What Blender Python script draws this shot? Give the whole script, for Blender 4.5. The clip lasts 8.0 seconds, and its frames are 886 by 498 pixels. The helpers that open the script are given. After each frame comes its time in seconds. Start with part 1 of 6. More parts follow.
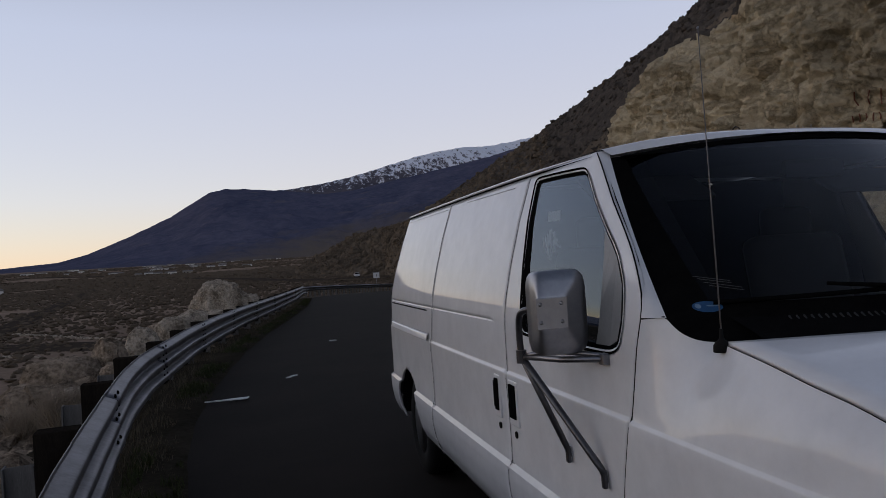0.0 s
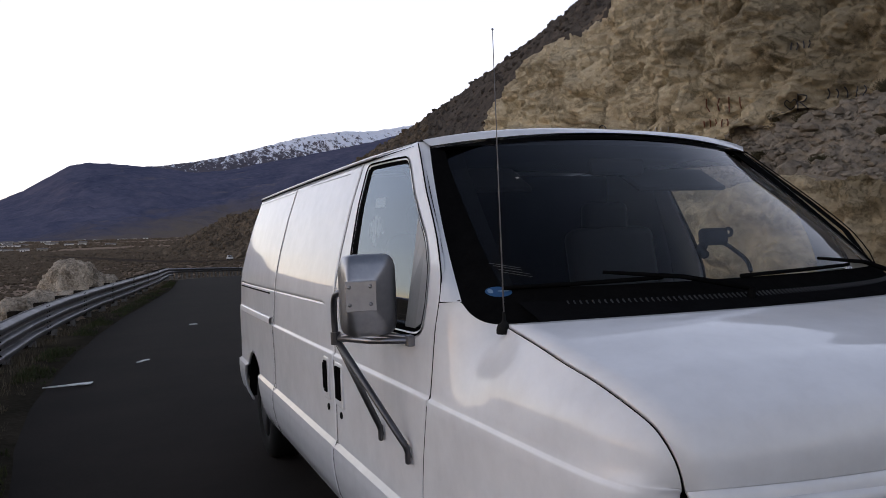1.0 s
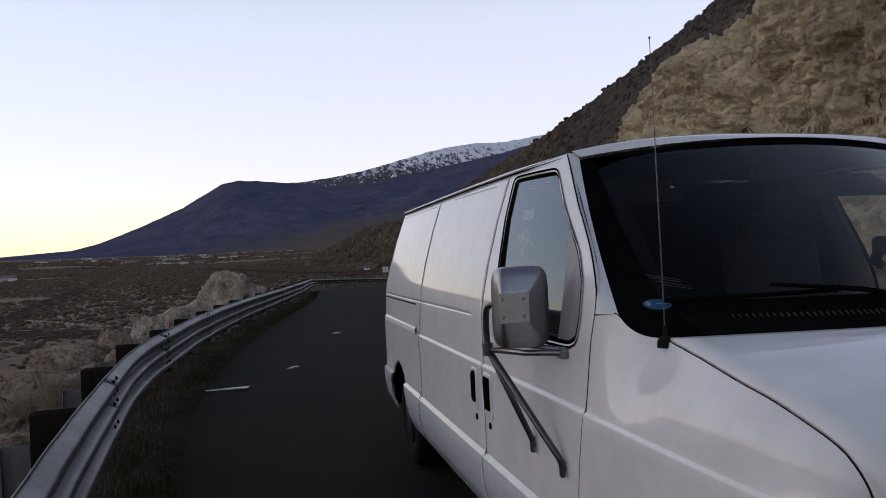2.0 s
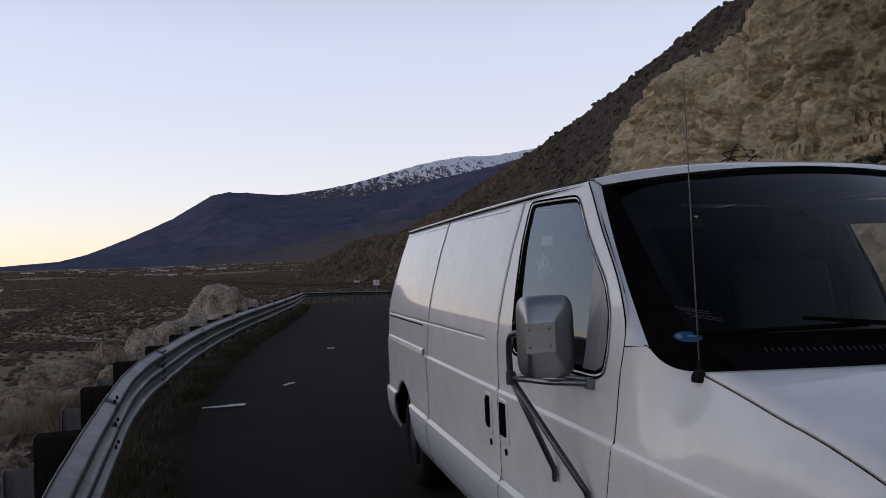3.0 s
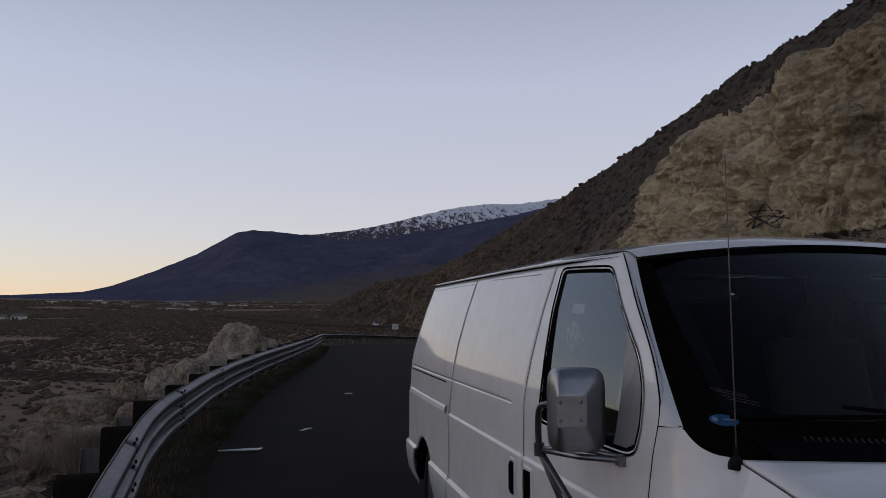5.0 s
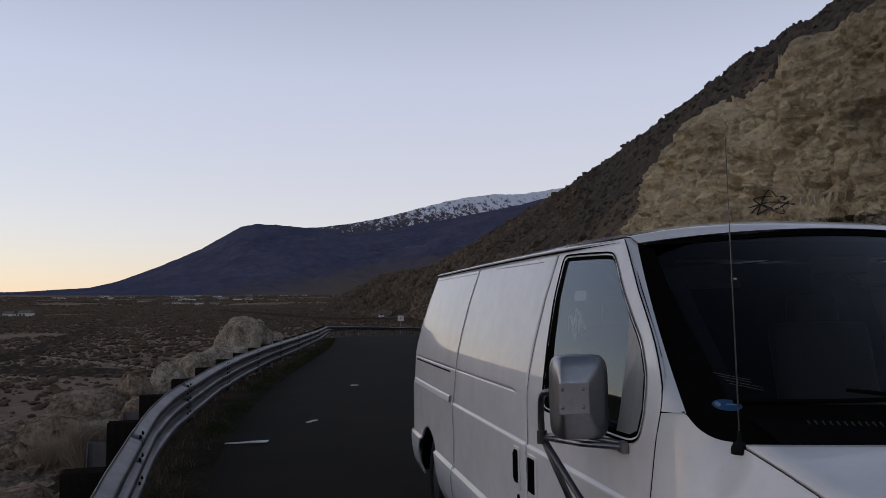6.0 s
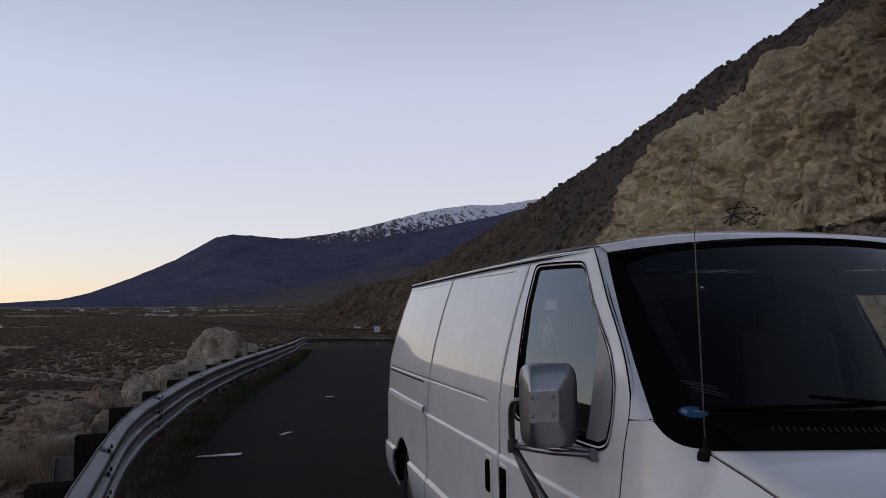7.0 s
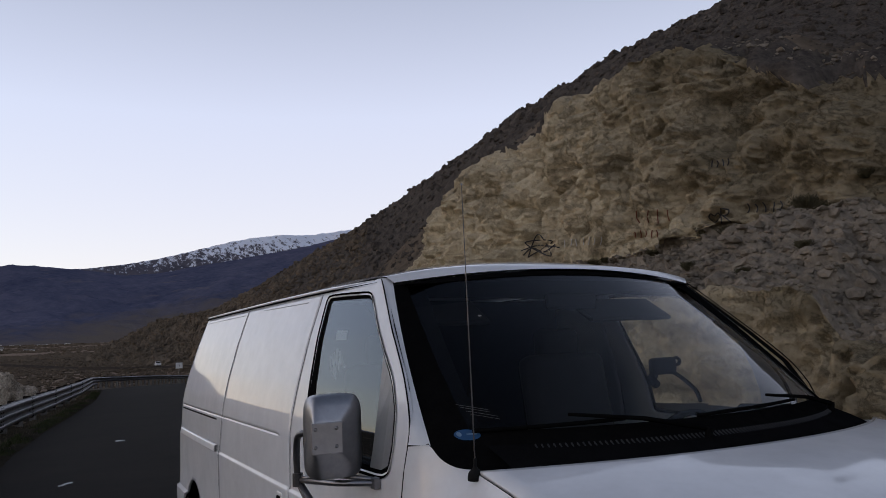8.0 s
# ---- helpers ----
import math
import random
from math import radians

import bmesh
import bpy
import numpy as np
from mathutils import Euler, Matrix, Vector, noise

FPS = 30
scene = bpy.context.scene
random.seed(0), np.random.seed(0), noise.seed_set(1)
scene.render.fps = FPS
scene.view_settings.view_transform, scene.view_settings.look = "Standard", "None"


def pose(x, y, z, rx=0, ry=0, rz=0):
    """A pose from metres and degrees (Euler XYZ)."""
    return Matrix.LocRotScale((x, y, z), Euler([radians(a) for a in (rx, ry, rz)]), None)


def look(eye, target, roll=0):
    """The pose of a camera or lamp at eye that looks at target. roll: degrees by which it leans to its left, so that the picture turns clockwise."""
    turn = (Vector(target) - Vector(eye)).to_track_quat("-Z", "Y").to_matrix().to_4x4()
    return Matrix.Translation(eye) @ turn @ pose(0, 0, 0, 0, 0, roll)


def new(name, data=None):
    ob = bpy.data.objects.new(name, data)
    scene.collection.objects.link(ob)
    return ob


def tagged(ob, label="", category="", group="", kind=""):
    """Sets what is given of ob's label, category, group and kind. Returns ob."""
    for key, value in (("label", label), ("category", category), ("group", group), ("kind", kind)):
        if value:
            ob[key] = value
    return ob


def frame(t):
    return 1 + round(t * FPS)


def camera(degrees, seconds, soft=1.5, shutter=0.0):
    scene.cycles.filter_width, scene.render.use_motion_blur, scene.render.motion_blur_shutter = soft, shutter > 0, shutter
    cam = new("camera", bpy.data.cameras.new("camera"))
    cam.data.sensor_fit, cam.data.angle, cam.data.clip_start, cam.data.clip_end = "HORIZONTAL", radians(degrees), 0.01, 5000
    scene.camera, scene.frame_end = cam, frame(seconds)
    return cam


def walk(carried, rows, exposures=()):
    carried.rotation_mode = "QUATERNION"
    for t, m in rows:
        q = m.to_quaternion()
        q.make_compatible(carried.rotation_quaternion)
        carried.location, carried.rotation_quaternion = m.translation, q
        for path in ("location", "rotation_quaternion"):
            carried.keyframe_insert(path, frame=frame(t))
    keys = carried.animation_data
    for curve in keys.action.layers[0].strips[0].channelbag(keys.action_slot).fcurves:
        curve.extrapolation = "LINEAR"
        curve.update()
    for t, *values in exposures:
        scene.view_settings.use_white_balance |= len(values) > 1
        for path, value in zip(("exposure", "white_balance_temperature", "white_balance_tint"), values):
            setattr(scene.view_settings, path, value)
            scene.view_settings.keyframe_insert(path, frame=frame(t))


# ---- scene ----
# ---------- camera ----------
cam = camera(62.0, 8.0, soft=0.75)
PATH = [
    (0, (0.109, 0.141, 1.548), (0.595, 2.08, 1.581), -3.8),
    (0.5, (0.248, 0.067, 1.548), (0.992, 1.922, 1.591), -4.0),
    (1, (0.29, 0.01, 1.53), (1.084, 1.846, 1.509), -2.2),
    (1.5, (0.27, -0.009, 1.537), (0.826, 1.912, 1.53), -2.4),
    (1.7, (0.251, 0.0, 1.536), (0.704, 1.948, 1.539), -2.6),
    (2.8, (0.132, 0.029, 1.58), (0.619, 1.968, 1.648), -2.7),
    (3, (0.11, 0.045, 1.597), (0.595, 1.985, 1.653), -2.4),
    (3.5, (0.063, 0.039, 1.635), (0.431, 2.003, 1.714), -1.9),
    (4, (0.057, 0.022, 1.659), (0.435, 1.978, 1.836), 0.7),
    (4.5, (0.071, 0.03, 1.67), (0.522, 1.958, 1.949), 0.0),
    (4.7, (0.07, 0.048, 1.663), (0.509, 1.985, 1.9), 0.3),
    (5.8, (0.047, 0.017, 1.685), (0.462, 1.968, 1.828), -0.8),
    (6, (0.082, 0.053, 1.659), (0.501, 2.003, 1.816), -0.7),
    (6.5, (0.091, 0.054, 1.655), (0.544, 1.996, 1.811), -0.9),
    (7, (0.103, 0.046, 1.653), (0.583, 1.979, 1.838), -0.9),
    (7.5, (0.116, 0.019, 1.649), (0.682, 1.928, 1.845), -1.1),
    (8, (0.179, -0.015, 1.649), (1.127, 1.728, 1.902), -2.4),
]
walk(cam, [(t, look(eye, target, roll)) for t, eye, target, roll in PATH],
     exposures=[(0.0, 1.57, 6350, 13), (0.5, 1.95, 6360, 12), (1.0, 2.49, 6560, 13), (1.5, 2.41, 6560, 13), (1.7, 2.23, 6510, 13), (2.8, 1.88, 6360, 13), (3.5, 1.79, 6360, 13), (4.0, 1.95, 6360, 13), (4.5, 1.38, 6360, 13), (6.0, 1.59, 6360, 13), (7.0, 1.64, 6360, 13), (7.5, 1.65, 6360, 13), (8.0, 1.94, 6410, 13)])

# ---------- sky and light: dusk, the sun just set far ahead on the valley side ----------
world = bpy.data.worlds.new("dusk")
scene.world = world
world.use_nodes = True
wn, wl = world.node_tree.nodes, world.node_tree.links
sky = wn.new("ShaderNodeTexSky")
sky.sky_type = "NISHITA"
sky.sun_disc = False
sky.sun_elevation = radians(1.2)
sky.sun_rotation = radians(-70)
sky.altitude = 1400
sky.air_density, sky.dust_density, sky.ozone_density = 1.0, 0.7, 1.5
# afterglow: pale lavender light over the low sky on the sunset's side, dimmer overhead and behind
co = wn.new("ShaderNodeTexCoord")
sp = wn.new("ShaderNodeSeparateXYZ")
wl.new(co.outputs["Generated"], sp.inputs[0])
up = wn.new("ShaderNodeValToRGB")
for k, (p, c) in enumerate(((0.0, (1.16, 0.96, 0.84)), (0.10, (1.08, 1.02, 1.10)), (0.30, (0.93, 0.96, 1.15)), (0.62, (0.29, 0.32, 0.43)), (1.0, (0.06, 0.07, 0.11)))):
    e = up.color_ramp.elements[k] if k < 2 else up.color_ramp.elements.new(p)
    e.position, e.color = p, (*c, 1)
wl.new(sp.outputs[2], up.inputs[0])
dt = wn.new("ShaderNodeVectorMath")
dt.operation = "DOT_PRODUCT"
wl.new(co.outputs["Generated"], dt.inputs[0])
dt.inputs[1].default_value = (0.3, 0.95, 0)
az = wn.new("ShaderNodeMapRange")
az.inputs[1].default_value, az.inputs[2].default_value, az.inputs[3].default_value, az.inputs[4].default_value = -1, 1, 0.84, 1.16
wl.new(dt.outputs["Value"], az.inputs[0])
gl = wn.new("ShaderNodeVectorMath")
gl.operation = "SCALE"
wl.new(up.outputs[0], gl.inputs[0])
wl.new(az.outputs[0], gl.inputs["Scale"])
sc = wn.new("ShaderNodeVectorMath")
sc.operation = "SCALE"
sc.inputs["Scale"].default_value = 0.32
wl.new(sky.outputs[0], sc.inputs[0])
sm = wn.new("ShaderNodeVectorMath")
wl.new(gl.outputs[0], sm.inputs[0])
wl.new(sc.outputs[0], sm.inputs[1])
wl.new(sm.outputs[0], wn["Background"].inputs[0])
wn["Background"].inputs[1].default_value = 0.15
sun = new("sun", bpy.data.lights.new("sun", "SUN"))
sun.data.energy, sun.data.angle, sun.data.color = 0.135, radians(95), (1.0, 0.92, 0.84)
sun.matrix_world = look((-80, 24, 20), (0, 0, 0))

# ---------- materials ----------
def mat(name, a, b=None, scale=4.0, fine=40.0, rough=0.8, metal=0.0, bump=0.3, coat=0.0, depth=0.02, mixpos=(0.35, 0.65), spec=0.5, stretch=(1, 1, 1), rvar=0.1):
    """Two colours mixed by coarse and fine noise, with bump from the same noise, in metres."""
    m = bpy.data.materials.new(name)
    m.use_nodes = True
    n, l = m.node_tree.nodes, m.node_tree.links
    p = n["Principled BSDF"]
    b = b or tuple(c * 0.8 for c in a)
    co = n.new("ShaderNodeTexCoord")
    mp = n.new("ShaderNodeMapping")
    mp.inputs["Scale"].default_value = stretch
    l.new(co.outputs["Object"], mp.inputs[0])
    t1, t2 = n.new("ShaderNodeTexNoise"), n.new("ShaderNodeTexNoise")
    for t, s in ((t1, scale), (t2, fine)):
        t.inputs["Scale"].default_value, t.inputs["Detail"].default_value, t.inputs["Roughness"].default_value = s, 8, 0.65
        l.new(mp.outputs[0], t.inputs["Vector"])
    av = n.new("ShaderNodeMix")
    av.inputs[0].default_value = 0.45
    l.new(t1.outputs[0], av.inputs[2])
    l.new(t2.outputs[0], av.inputs[3])
    r = n.new("ShaderNodeValToRGB")
    r.color_ramp.elements[0].position, r.color_ramp.elements[1].position = mixpos
    r.color_ramp.elements[0].color, r.color_ramp.elements[1].color = (*a, 1), (*b, 1)
    l.new(av.outputs[0], r.inputs[0])
    l.new(r.outputs[0], p.inputs["Base Color"])
    mr = n.new("ShaderNodeMapRange")
    mr.inputs[3].default_value, mr.inputs[4].default_value = max(0.02, rough - rvar), min(1, rough + rvar)
    l.new(t1.outputs[0], mr.inputs[0])
    l.new(mr.outputs[0], p.inputs["Roughness"])
    p.inputs["Metallic"].default_value = metal
    p.inputs["Coat Weight"].default_value = coat
    p.inputs["Coat Roughness"].default_value = 0.05
    p.inputs["Specular IOR Level"].default_value = spec
    if bump:
        bp = n.new("ShaderNodeBump")
        bp.inputs["Strength"].default_value, bp.inputs["Distance"].default_value = bump, depth
        l.new(av.outputs[0], bp.inputs["Height"])
        l.new(bp.outputs[0], p.inputs["Normal"])
    return m


def glass(name, tint, rough=0.0, ior=1.5, sheen=(1, 1, 1), dust=0.0):
    """A thin pane: tinted see-through with a mirror sheen that grows at grazing angles."""
    m = bpy.data.materials.new(name)
    m.use_nodes = True
    n, l = m.node_tree.nodes, m.node_tree.links
    out = n["Material Output"]
    n.remove(n["Principled BSDF"])
    tr, gl, fr, mx = n.new("ShaderNodeBsdfTransparent"), n.new("ShaderNodeBsdfGlossy"), n.new("ShaderNodeFresnel"), n.new("ShaderNodeMixShader")
    tr.inputs[0].default_value = (*tint, 1)
    gl.inputs["Roughness"].default_value = rough
    gl.inputs[0].default_value = (*sheen, 1)
    fr.inputs[0].default_value = ior
    l.new(fr.outputs[0], mx.inputs[0])
    l.new(tr.outputs[0], mx.inputs[1])
    l.new(gl.outputs[0], mx.inputs[2])
    if dust:
        wide, both = n.new("ShaderNodeBsdfGlossy"), n.new("ShaderNodeMixShader")
        wide.inputs["Roughness"].default_value = 0.45
        both.inputs[0].default_value = dust
        l.new(gl.outputs[0], both.inputs[1])
        l.new(wide.outputs[0], both.inputs[2])
        l.new(both.outputs[0], mx.inputs[2])
    l.new(mx.outputs[0], out.inputs[0])
    return m


M_PAINT = mat("white_paint", (0.71, 0.71, 0.73), (0.58, 0.58, 0.60), 1.6, 9, 0.5, bump=0.0, coat=1.0, rvar=0.05, spec=0.3)
M_PAINT.node_tree.nodes["Principled BSDF"].inputs["Coat IOR"].default_value = 1.34
M_BLACK = mat("black_rubber", (0.003, 0.003, 0.0033), (0.006, 0.006, 0.006), 20, 90, 0.9, bump=0.1, depth=0.002, spec=0.0)
M_TRIM = mat("black_plastic", (0.004, 0.004, 0.0044), (0.008, 0.008, 0.0085), 10, 120, 0.85, bump=0.15, depth=0.002, spec=0.0)
M_GAP = mat("dark_gap", (0.005, 0.005, 0.005), (0.008, 0.008, 0.008), 5, 50, 0.9, bump=0, spec=0.05)
M_TYRE = mat("tyre", (0.005, 0.005, 0.005), (0.011, 0.0105, 0.010), 12, 80, 0.9, bump=0.2, depth=0.004, spec=0.15)
M_STEEL = mat("dull_steel", (0.30, 0.30, 0.32), (0.2, 0.2, 0.22), 9, 60, 0.36, metal=0.9, bump=0.05, depth=0.002)
M_ALU = mat("worn_aluminium", (0.36, 0.36, 0.38), (0.28, 0.28, 0.30), 6, 50, 0.34, metal=0.85, bump=0.06, depth=0.002)
M_DARKTUBE = mat("dark_tube", (0.10, 0.10, 0.11), (0.06, 0.06, 0.065), 15, 70, 0.32, metal=0.7, bump=0.05, depth=0.002)
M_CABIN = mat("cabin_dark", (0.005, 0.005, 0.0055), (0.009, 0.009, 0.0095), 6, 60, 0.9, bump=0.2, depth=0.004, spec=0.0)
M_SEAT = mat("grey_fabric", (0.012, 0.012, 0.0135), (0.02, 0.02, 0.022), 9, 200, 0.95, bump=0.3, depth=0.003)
M_GLASS = glass("side_glass", (0.40, 0.43, 0.43), ior=1.78, sheen=(0.82, 0.92, 1.0))
M_CLEAR = glass("clear_glass", (0.92, 0.94, 0.93))
M_SHIELD = glass("windshield_glass", (0.86, 0.88, 0.87), ior=1.38, sheen=(0.82, 0.81, 0.82), dust=0.12)
M_BAND = glass("shade_band_glass", (0.45, 0.47, 0.5), ior=1.36, sheen=(0.8, 0.8, 0.82))
M_GALV = mat("galvanised_steel", (0.17, 0.17, 0.192), (0.075, 0.073, 0.076), 2.2, 30, 0.5, metal=0.8, bump=0.12, depth=0.003)
M_POST = mat("dark_timber", (0.010, 0.0085, 0.0075), (0.026, 0.021, 0.017), 4, 40, 0.9, bump=0.6, depth=0.01, stretch=(6, 6, 1), spec=0.0)
M_POSTG = mat("grey_timber", (0.12, 0.115, 0.11), (0.20, 0.19, 0.185), 4, 40, 0.9, bump=0.6, depth=0.01, stretch=(6, 6, 1), spec=0.0)
M_ASPH = mat("asphalt", (0.0118, 0.0098, 0.0084), (0.0240, 0.0200, 0.0171), 0.5, 90, 0.88, bump=0.5, depth=0.006, spec=0.05, mixpos=(0.41, 0.59))
M_SOIL = mat("valley_soil", (0.158, 0.116, 0.088), (0.305, 0.228, 0.174), 0.05, 0.9, 0.95, bump=0.6, depth=0.3, spec=0.0)
M_VERGE = mat("dark_verge_soil", (0.022, 0.019, 0.014), (0.058, 0.049, 0.037), 0.9, 16, 0.95, bump=0.9, depth=0.05, spec=0.0)
M_DIRT = mat("gravel_dirt", (0.052, 0.039, 0.030), (0.165, 0.124, 0.094), 0.6, 14, 0.95, bump=0.8, depth=0.05, spec=0.0)
M_ROCK = mat("pale_rock", (0.090, 0.067, 0.049), (0.41, 0.322, 0.242), 2.4, 15, 0.92, bump=1.0, depth=0.16, mixpos=(0.41, 0.59), spec=0.0)
M_PALEROCK = mat("cream_rock", (0.16, 0.129, 0.098), (0.55, 0.467, 0.375), 2.6, 17, 0.92, bump=1.0, depth=0.16, mixpos=(0.41, 0.59), spec=0.0)
M_TALUS = mat("dark_talus", (0.10, 0.084, 0.068), (0.29, 0.245, 0.195), 0.6, 5, 0.95, bump=1.0, depth=0.2, spec=0.0)
M_CAP = mat("dark_cap_rock", (0.038, 0.033, 0.030), (0.120, 0.101, 0.086), 0.5, 4, 0.95, bump=1.0, depth=0.2, spec=0.0)
M_HILL = mat("brown_hillside", (0.050, 0.041, 0.033), (0.185, 0.145, 0.107), 0.06, 0.6, 0.95, bump=1.0, depth=0.8, spec=0.0)
# blue of the distance haze is mixed into the forest's own colours
M_MOUNT = mat("hazy_forest", (0.050, 0.058, 0.102), (0.116, 0.115, 0.166), 0.005, 0.035, 1.0, bump=0.9, depth=14, spec=0.0)
# pale lavender haze painted straight into the hills' base colour
M_FARHILL = mat("hazy_hills", (0.40, 0.37, 0.43), (0.48, 0.45, 0.51), 0.004, 0.03, 1.0, bump=0.3, depth=8, spec=0.0)
M_BUSH = mat("sagebrush", (0.074, 0.057, 0.042), (0.148, 0.115, 0.085), 0.2, 6, 1.0, bump=0.5, depth=0.05, spec=0.0)
M_GRASS = mat("grass_blades", (0.018, 0.028, 0.008), (0.055, 0.060, 0.021), 1.2, 8, 0.8, bump=0, spec=0.2)
M_DRY = mat("dry_brush", (0.21, 0.165, 0.125), (0.36, 0.295, 0.225), 2, 20, 0.9, bump=0, spec=0.1)
M_STRAW = mat("dry_straw", (0.075, 0.062, 0.044), (0.14, 0.117, 0.085), 2, 20, 0.9, bump=0, spec=0.0)
M_WHITE = mat("white_litter", (0.75, 0.75, 0.74), (0.6, 0.6, 0.6), 6, 60, 0.6, bump=0.2, depth=0.004)
M_FAINT = mat("faint_line", (0.10, 0.10, 0.10), (0.06, 0.06, 0.06), 20, 80, 0.7, bump=0)
M_PRESS = mat("pressed_edge", (0.30, 0.30, 0.31), (0.24, 0.24, 0.25), 5, 60, 0.5, bump=0)
M_BLUE = mat("blue_sticker", (0.010, 0.050, 0.13), (0.014, 0.065, 0.16), 30, 100, 0.4, bump=0)
M_WALL = mat("house_wall", (0.80, 0.78, 0.75), (0.66, 0.64, 0.61), 0.3, 3, 0.9, bump=0.1)
M_ROOF = mat("house_roof", (0.10, 0.09, 0.085), (0.16, 0.14, 0.13), 0.4, 4, 0.9, bump=0.2)
M_PALE = mat("pale_gravel", (0.10, 0.086, 0.07), (0.16, 0.138, 0.115), 0.1, 2, 0.95, bump=0.3, depth=0.05, spec=0.0)
M_PIT = mat("dark_graffiti", (0.018, 0.017, 0.02), (0.05, 0.045, 0.045), 2, 20, 0.9, bump=0)
M_REDG = mat("red_graffiti", (0.16, 0.045, 0.03), (0.22, 0.1, 0.06), 2, 20, 0.9, bump=0)
M_PALEG = mat("pale_graffiti", (0.5, 0.48, 0.45), (0.4, 0.36, 0.31), 2, 20, 0.9, bump=0)


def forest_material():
    """Forest with haze-blue colour above, bare brown foothills below, their border broken by noise."""
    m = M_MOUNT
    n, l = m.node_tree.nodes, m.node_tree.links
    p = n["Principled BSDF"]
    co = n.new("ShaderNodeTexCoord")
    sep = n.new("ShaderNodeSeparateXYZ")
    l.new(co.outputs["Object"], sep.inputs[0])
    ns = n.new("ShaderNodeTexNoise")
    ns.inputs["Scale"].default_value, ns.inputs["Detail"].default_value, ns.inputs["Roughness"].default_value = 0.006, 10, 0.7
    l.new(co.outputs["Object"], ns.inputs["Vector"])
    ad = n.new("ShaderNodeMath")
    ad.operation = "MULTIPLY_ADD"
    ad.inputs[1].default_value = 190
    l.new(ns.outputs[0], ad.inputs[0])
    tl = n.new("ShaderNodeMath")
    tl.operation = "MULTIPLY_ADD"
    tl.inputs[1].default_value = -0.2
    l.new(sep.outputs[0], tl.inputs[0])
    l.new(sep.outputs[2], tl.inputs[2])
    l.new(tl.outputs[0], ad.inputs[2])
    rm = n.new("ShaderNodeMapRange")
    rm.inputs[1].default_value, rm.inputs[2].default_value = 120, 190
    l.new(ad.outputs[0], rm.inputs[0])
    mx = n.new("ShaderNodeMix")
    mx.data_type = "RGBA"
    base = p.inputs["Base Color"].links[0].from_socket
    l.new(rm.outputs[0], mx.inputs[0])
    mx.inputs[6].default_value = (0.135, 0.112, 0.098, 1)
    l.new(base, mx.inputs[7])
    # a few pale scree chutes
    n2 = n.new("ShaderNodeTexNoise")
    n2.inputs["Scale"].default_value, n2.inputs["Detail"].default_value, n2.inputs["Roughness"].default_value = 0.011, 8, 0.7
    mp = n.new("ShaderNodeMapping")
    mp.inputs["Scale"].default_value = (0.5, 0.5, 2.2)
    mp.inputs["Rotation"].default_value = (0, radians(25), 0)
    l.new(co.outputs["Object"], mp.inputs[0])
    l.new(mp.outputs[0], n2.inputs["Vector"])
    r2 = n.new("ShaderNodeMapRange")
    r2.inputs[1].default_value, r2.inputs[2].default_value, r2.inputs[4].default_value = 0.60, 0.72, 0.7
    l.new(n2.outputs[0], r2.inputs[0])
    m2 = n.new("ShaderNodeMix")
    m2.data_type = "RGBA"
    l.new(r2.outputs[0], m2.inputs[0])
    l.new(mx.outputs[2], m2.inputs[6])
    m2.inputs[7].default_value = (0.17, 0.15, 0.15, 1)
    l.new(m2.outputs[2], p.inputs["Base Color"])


forest_material()


def snow_material():
    m = mat("snow_ridge", (0.06, 0.06, 0.08), (0.12, 0.11, 0.13), 0.004, 0.03, 1.0, bump=0.5, depth=10, spec=0.0)
    n, l = m.node_tree.nodes, m.node_tree.links
    p = n["Principled BSDF"]
    co = n.new("ShaderNodeTexCoord")
    sep = n.new("ShaderNodeSeparateXYZ")
    l.new(co.outputs["Object"], sep.inputs[0])
    ns = n.new("ShaderNodeTexNoise")
    ns.inputs["Scale"].default_value, ns.inputs["Detail"].default_value, ns.inputs["Roughness"].default_value = 0.027, 14, 0.72
    mp = n.new("ShaderNodeMapping")
    mp.inputs["Scale"].default_value = (1.6, 0.4, 1.0)
    mp.inputs["Rotation"].default_value = (0, radians(35), 0)
    l.new(co.outputs["Object"], mp.inputs[0])
    l.new(mp.outputs[0], ns.inputs["Vector"])
    hi = n.new("ShaderNodeMapRange")
    hi.inputs[1].default_value, hi.inputs[2].default_value = 360, 640
    hi.inputs[3].default_value, hi.inputs[4].default_value = -0.14, 0.13
    l.new(sep.outputs[2], hi.inputs[0])
    ad = n.new("ShaderNodeMath")
    l.new(ns.outputs[0], ad.inputs[0])
    l.new(hi.outputs[0], ad.inputs[1])
    rm = n.new("ShaderNodeValToRGB")
    rm.color_ramp.elements[0].position, rm.color_ramp.elements[1].position = 0.49, 0.575
    l.new(ad.outputs[0], rm.inputs[0])
    mx = n.new("ShaderNodeMix")
    mx.data_type = "RGBA"
    base = p.inputs["Base Color"].links[0].from_socket
    l.new(rm.outputs[0], mx.inputs[0])
    l.new(base, mx.inputs[6])
    mx.inputs[7].default_value = (0.66, 0.70, 0.80, 1)
    l.new(mx.outputs[2], p.inputs["Base Color"])
    return m


M_SNOW = snow_material()


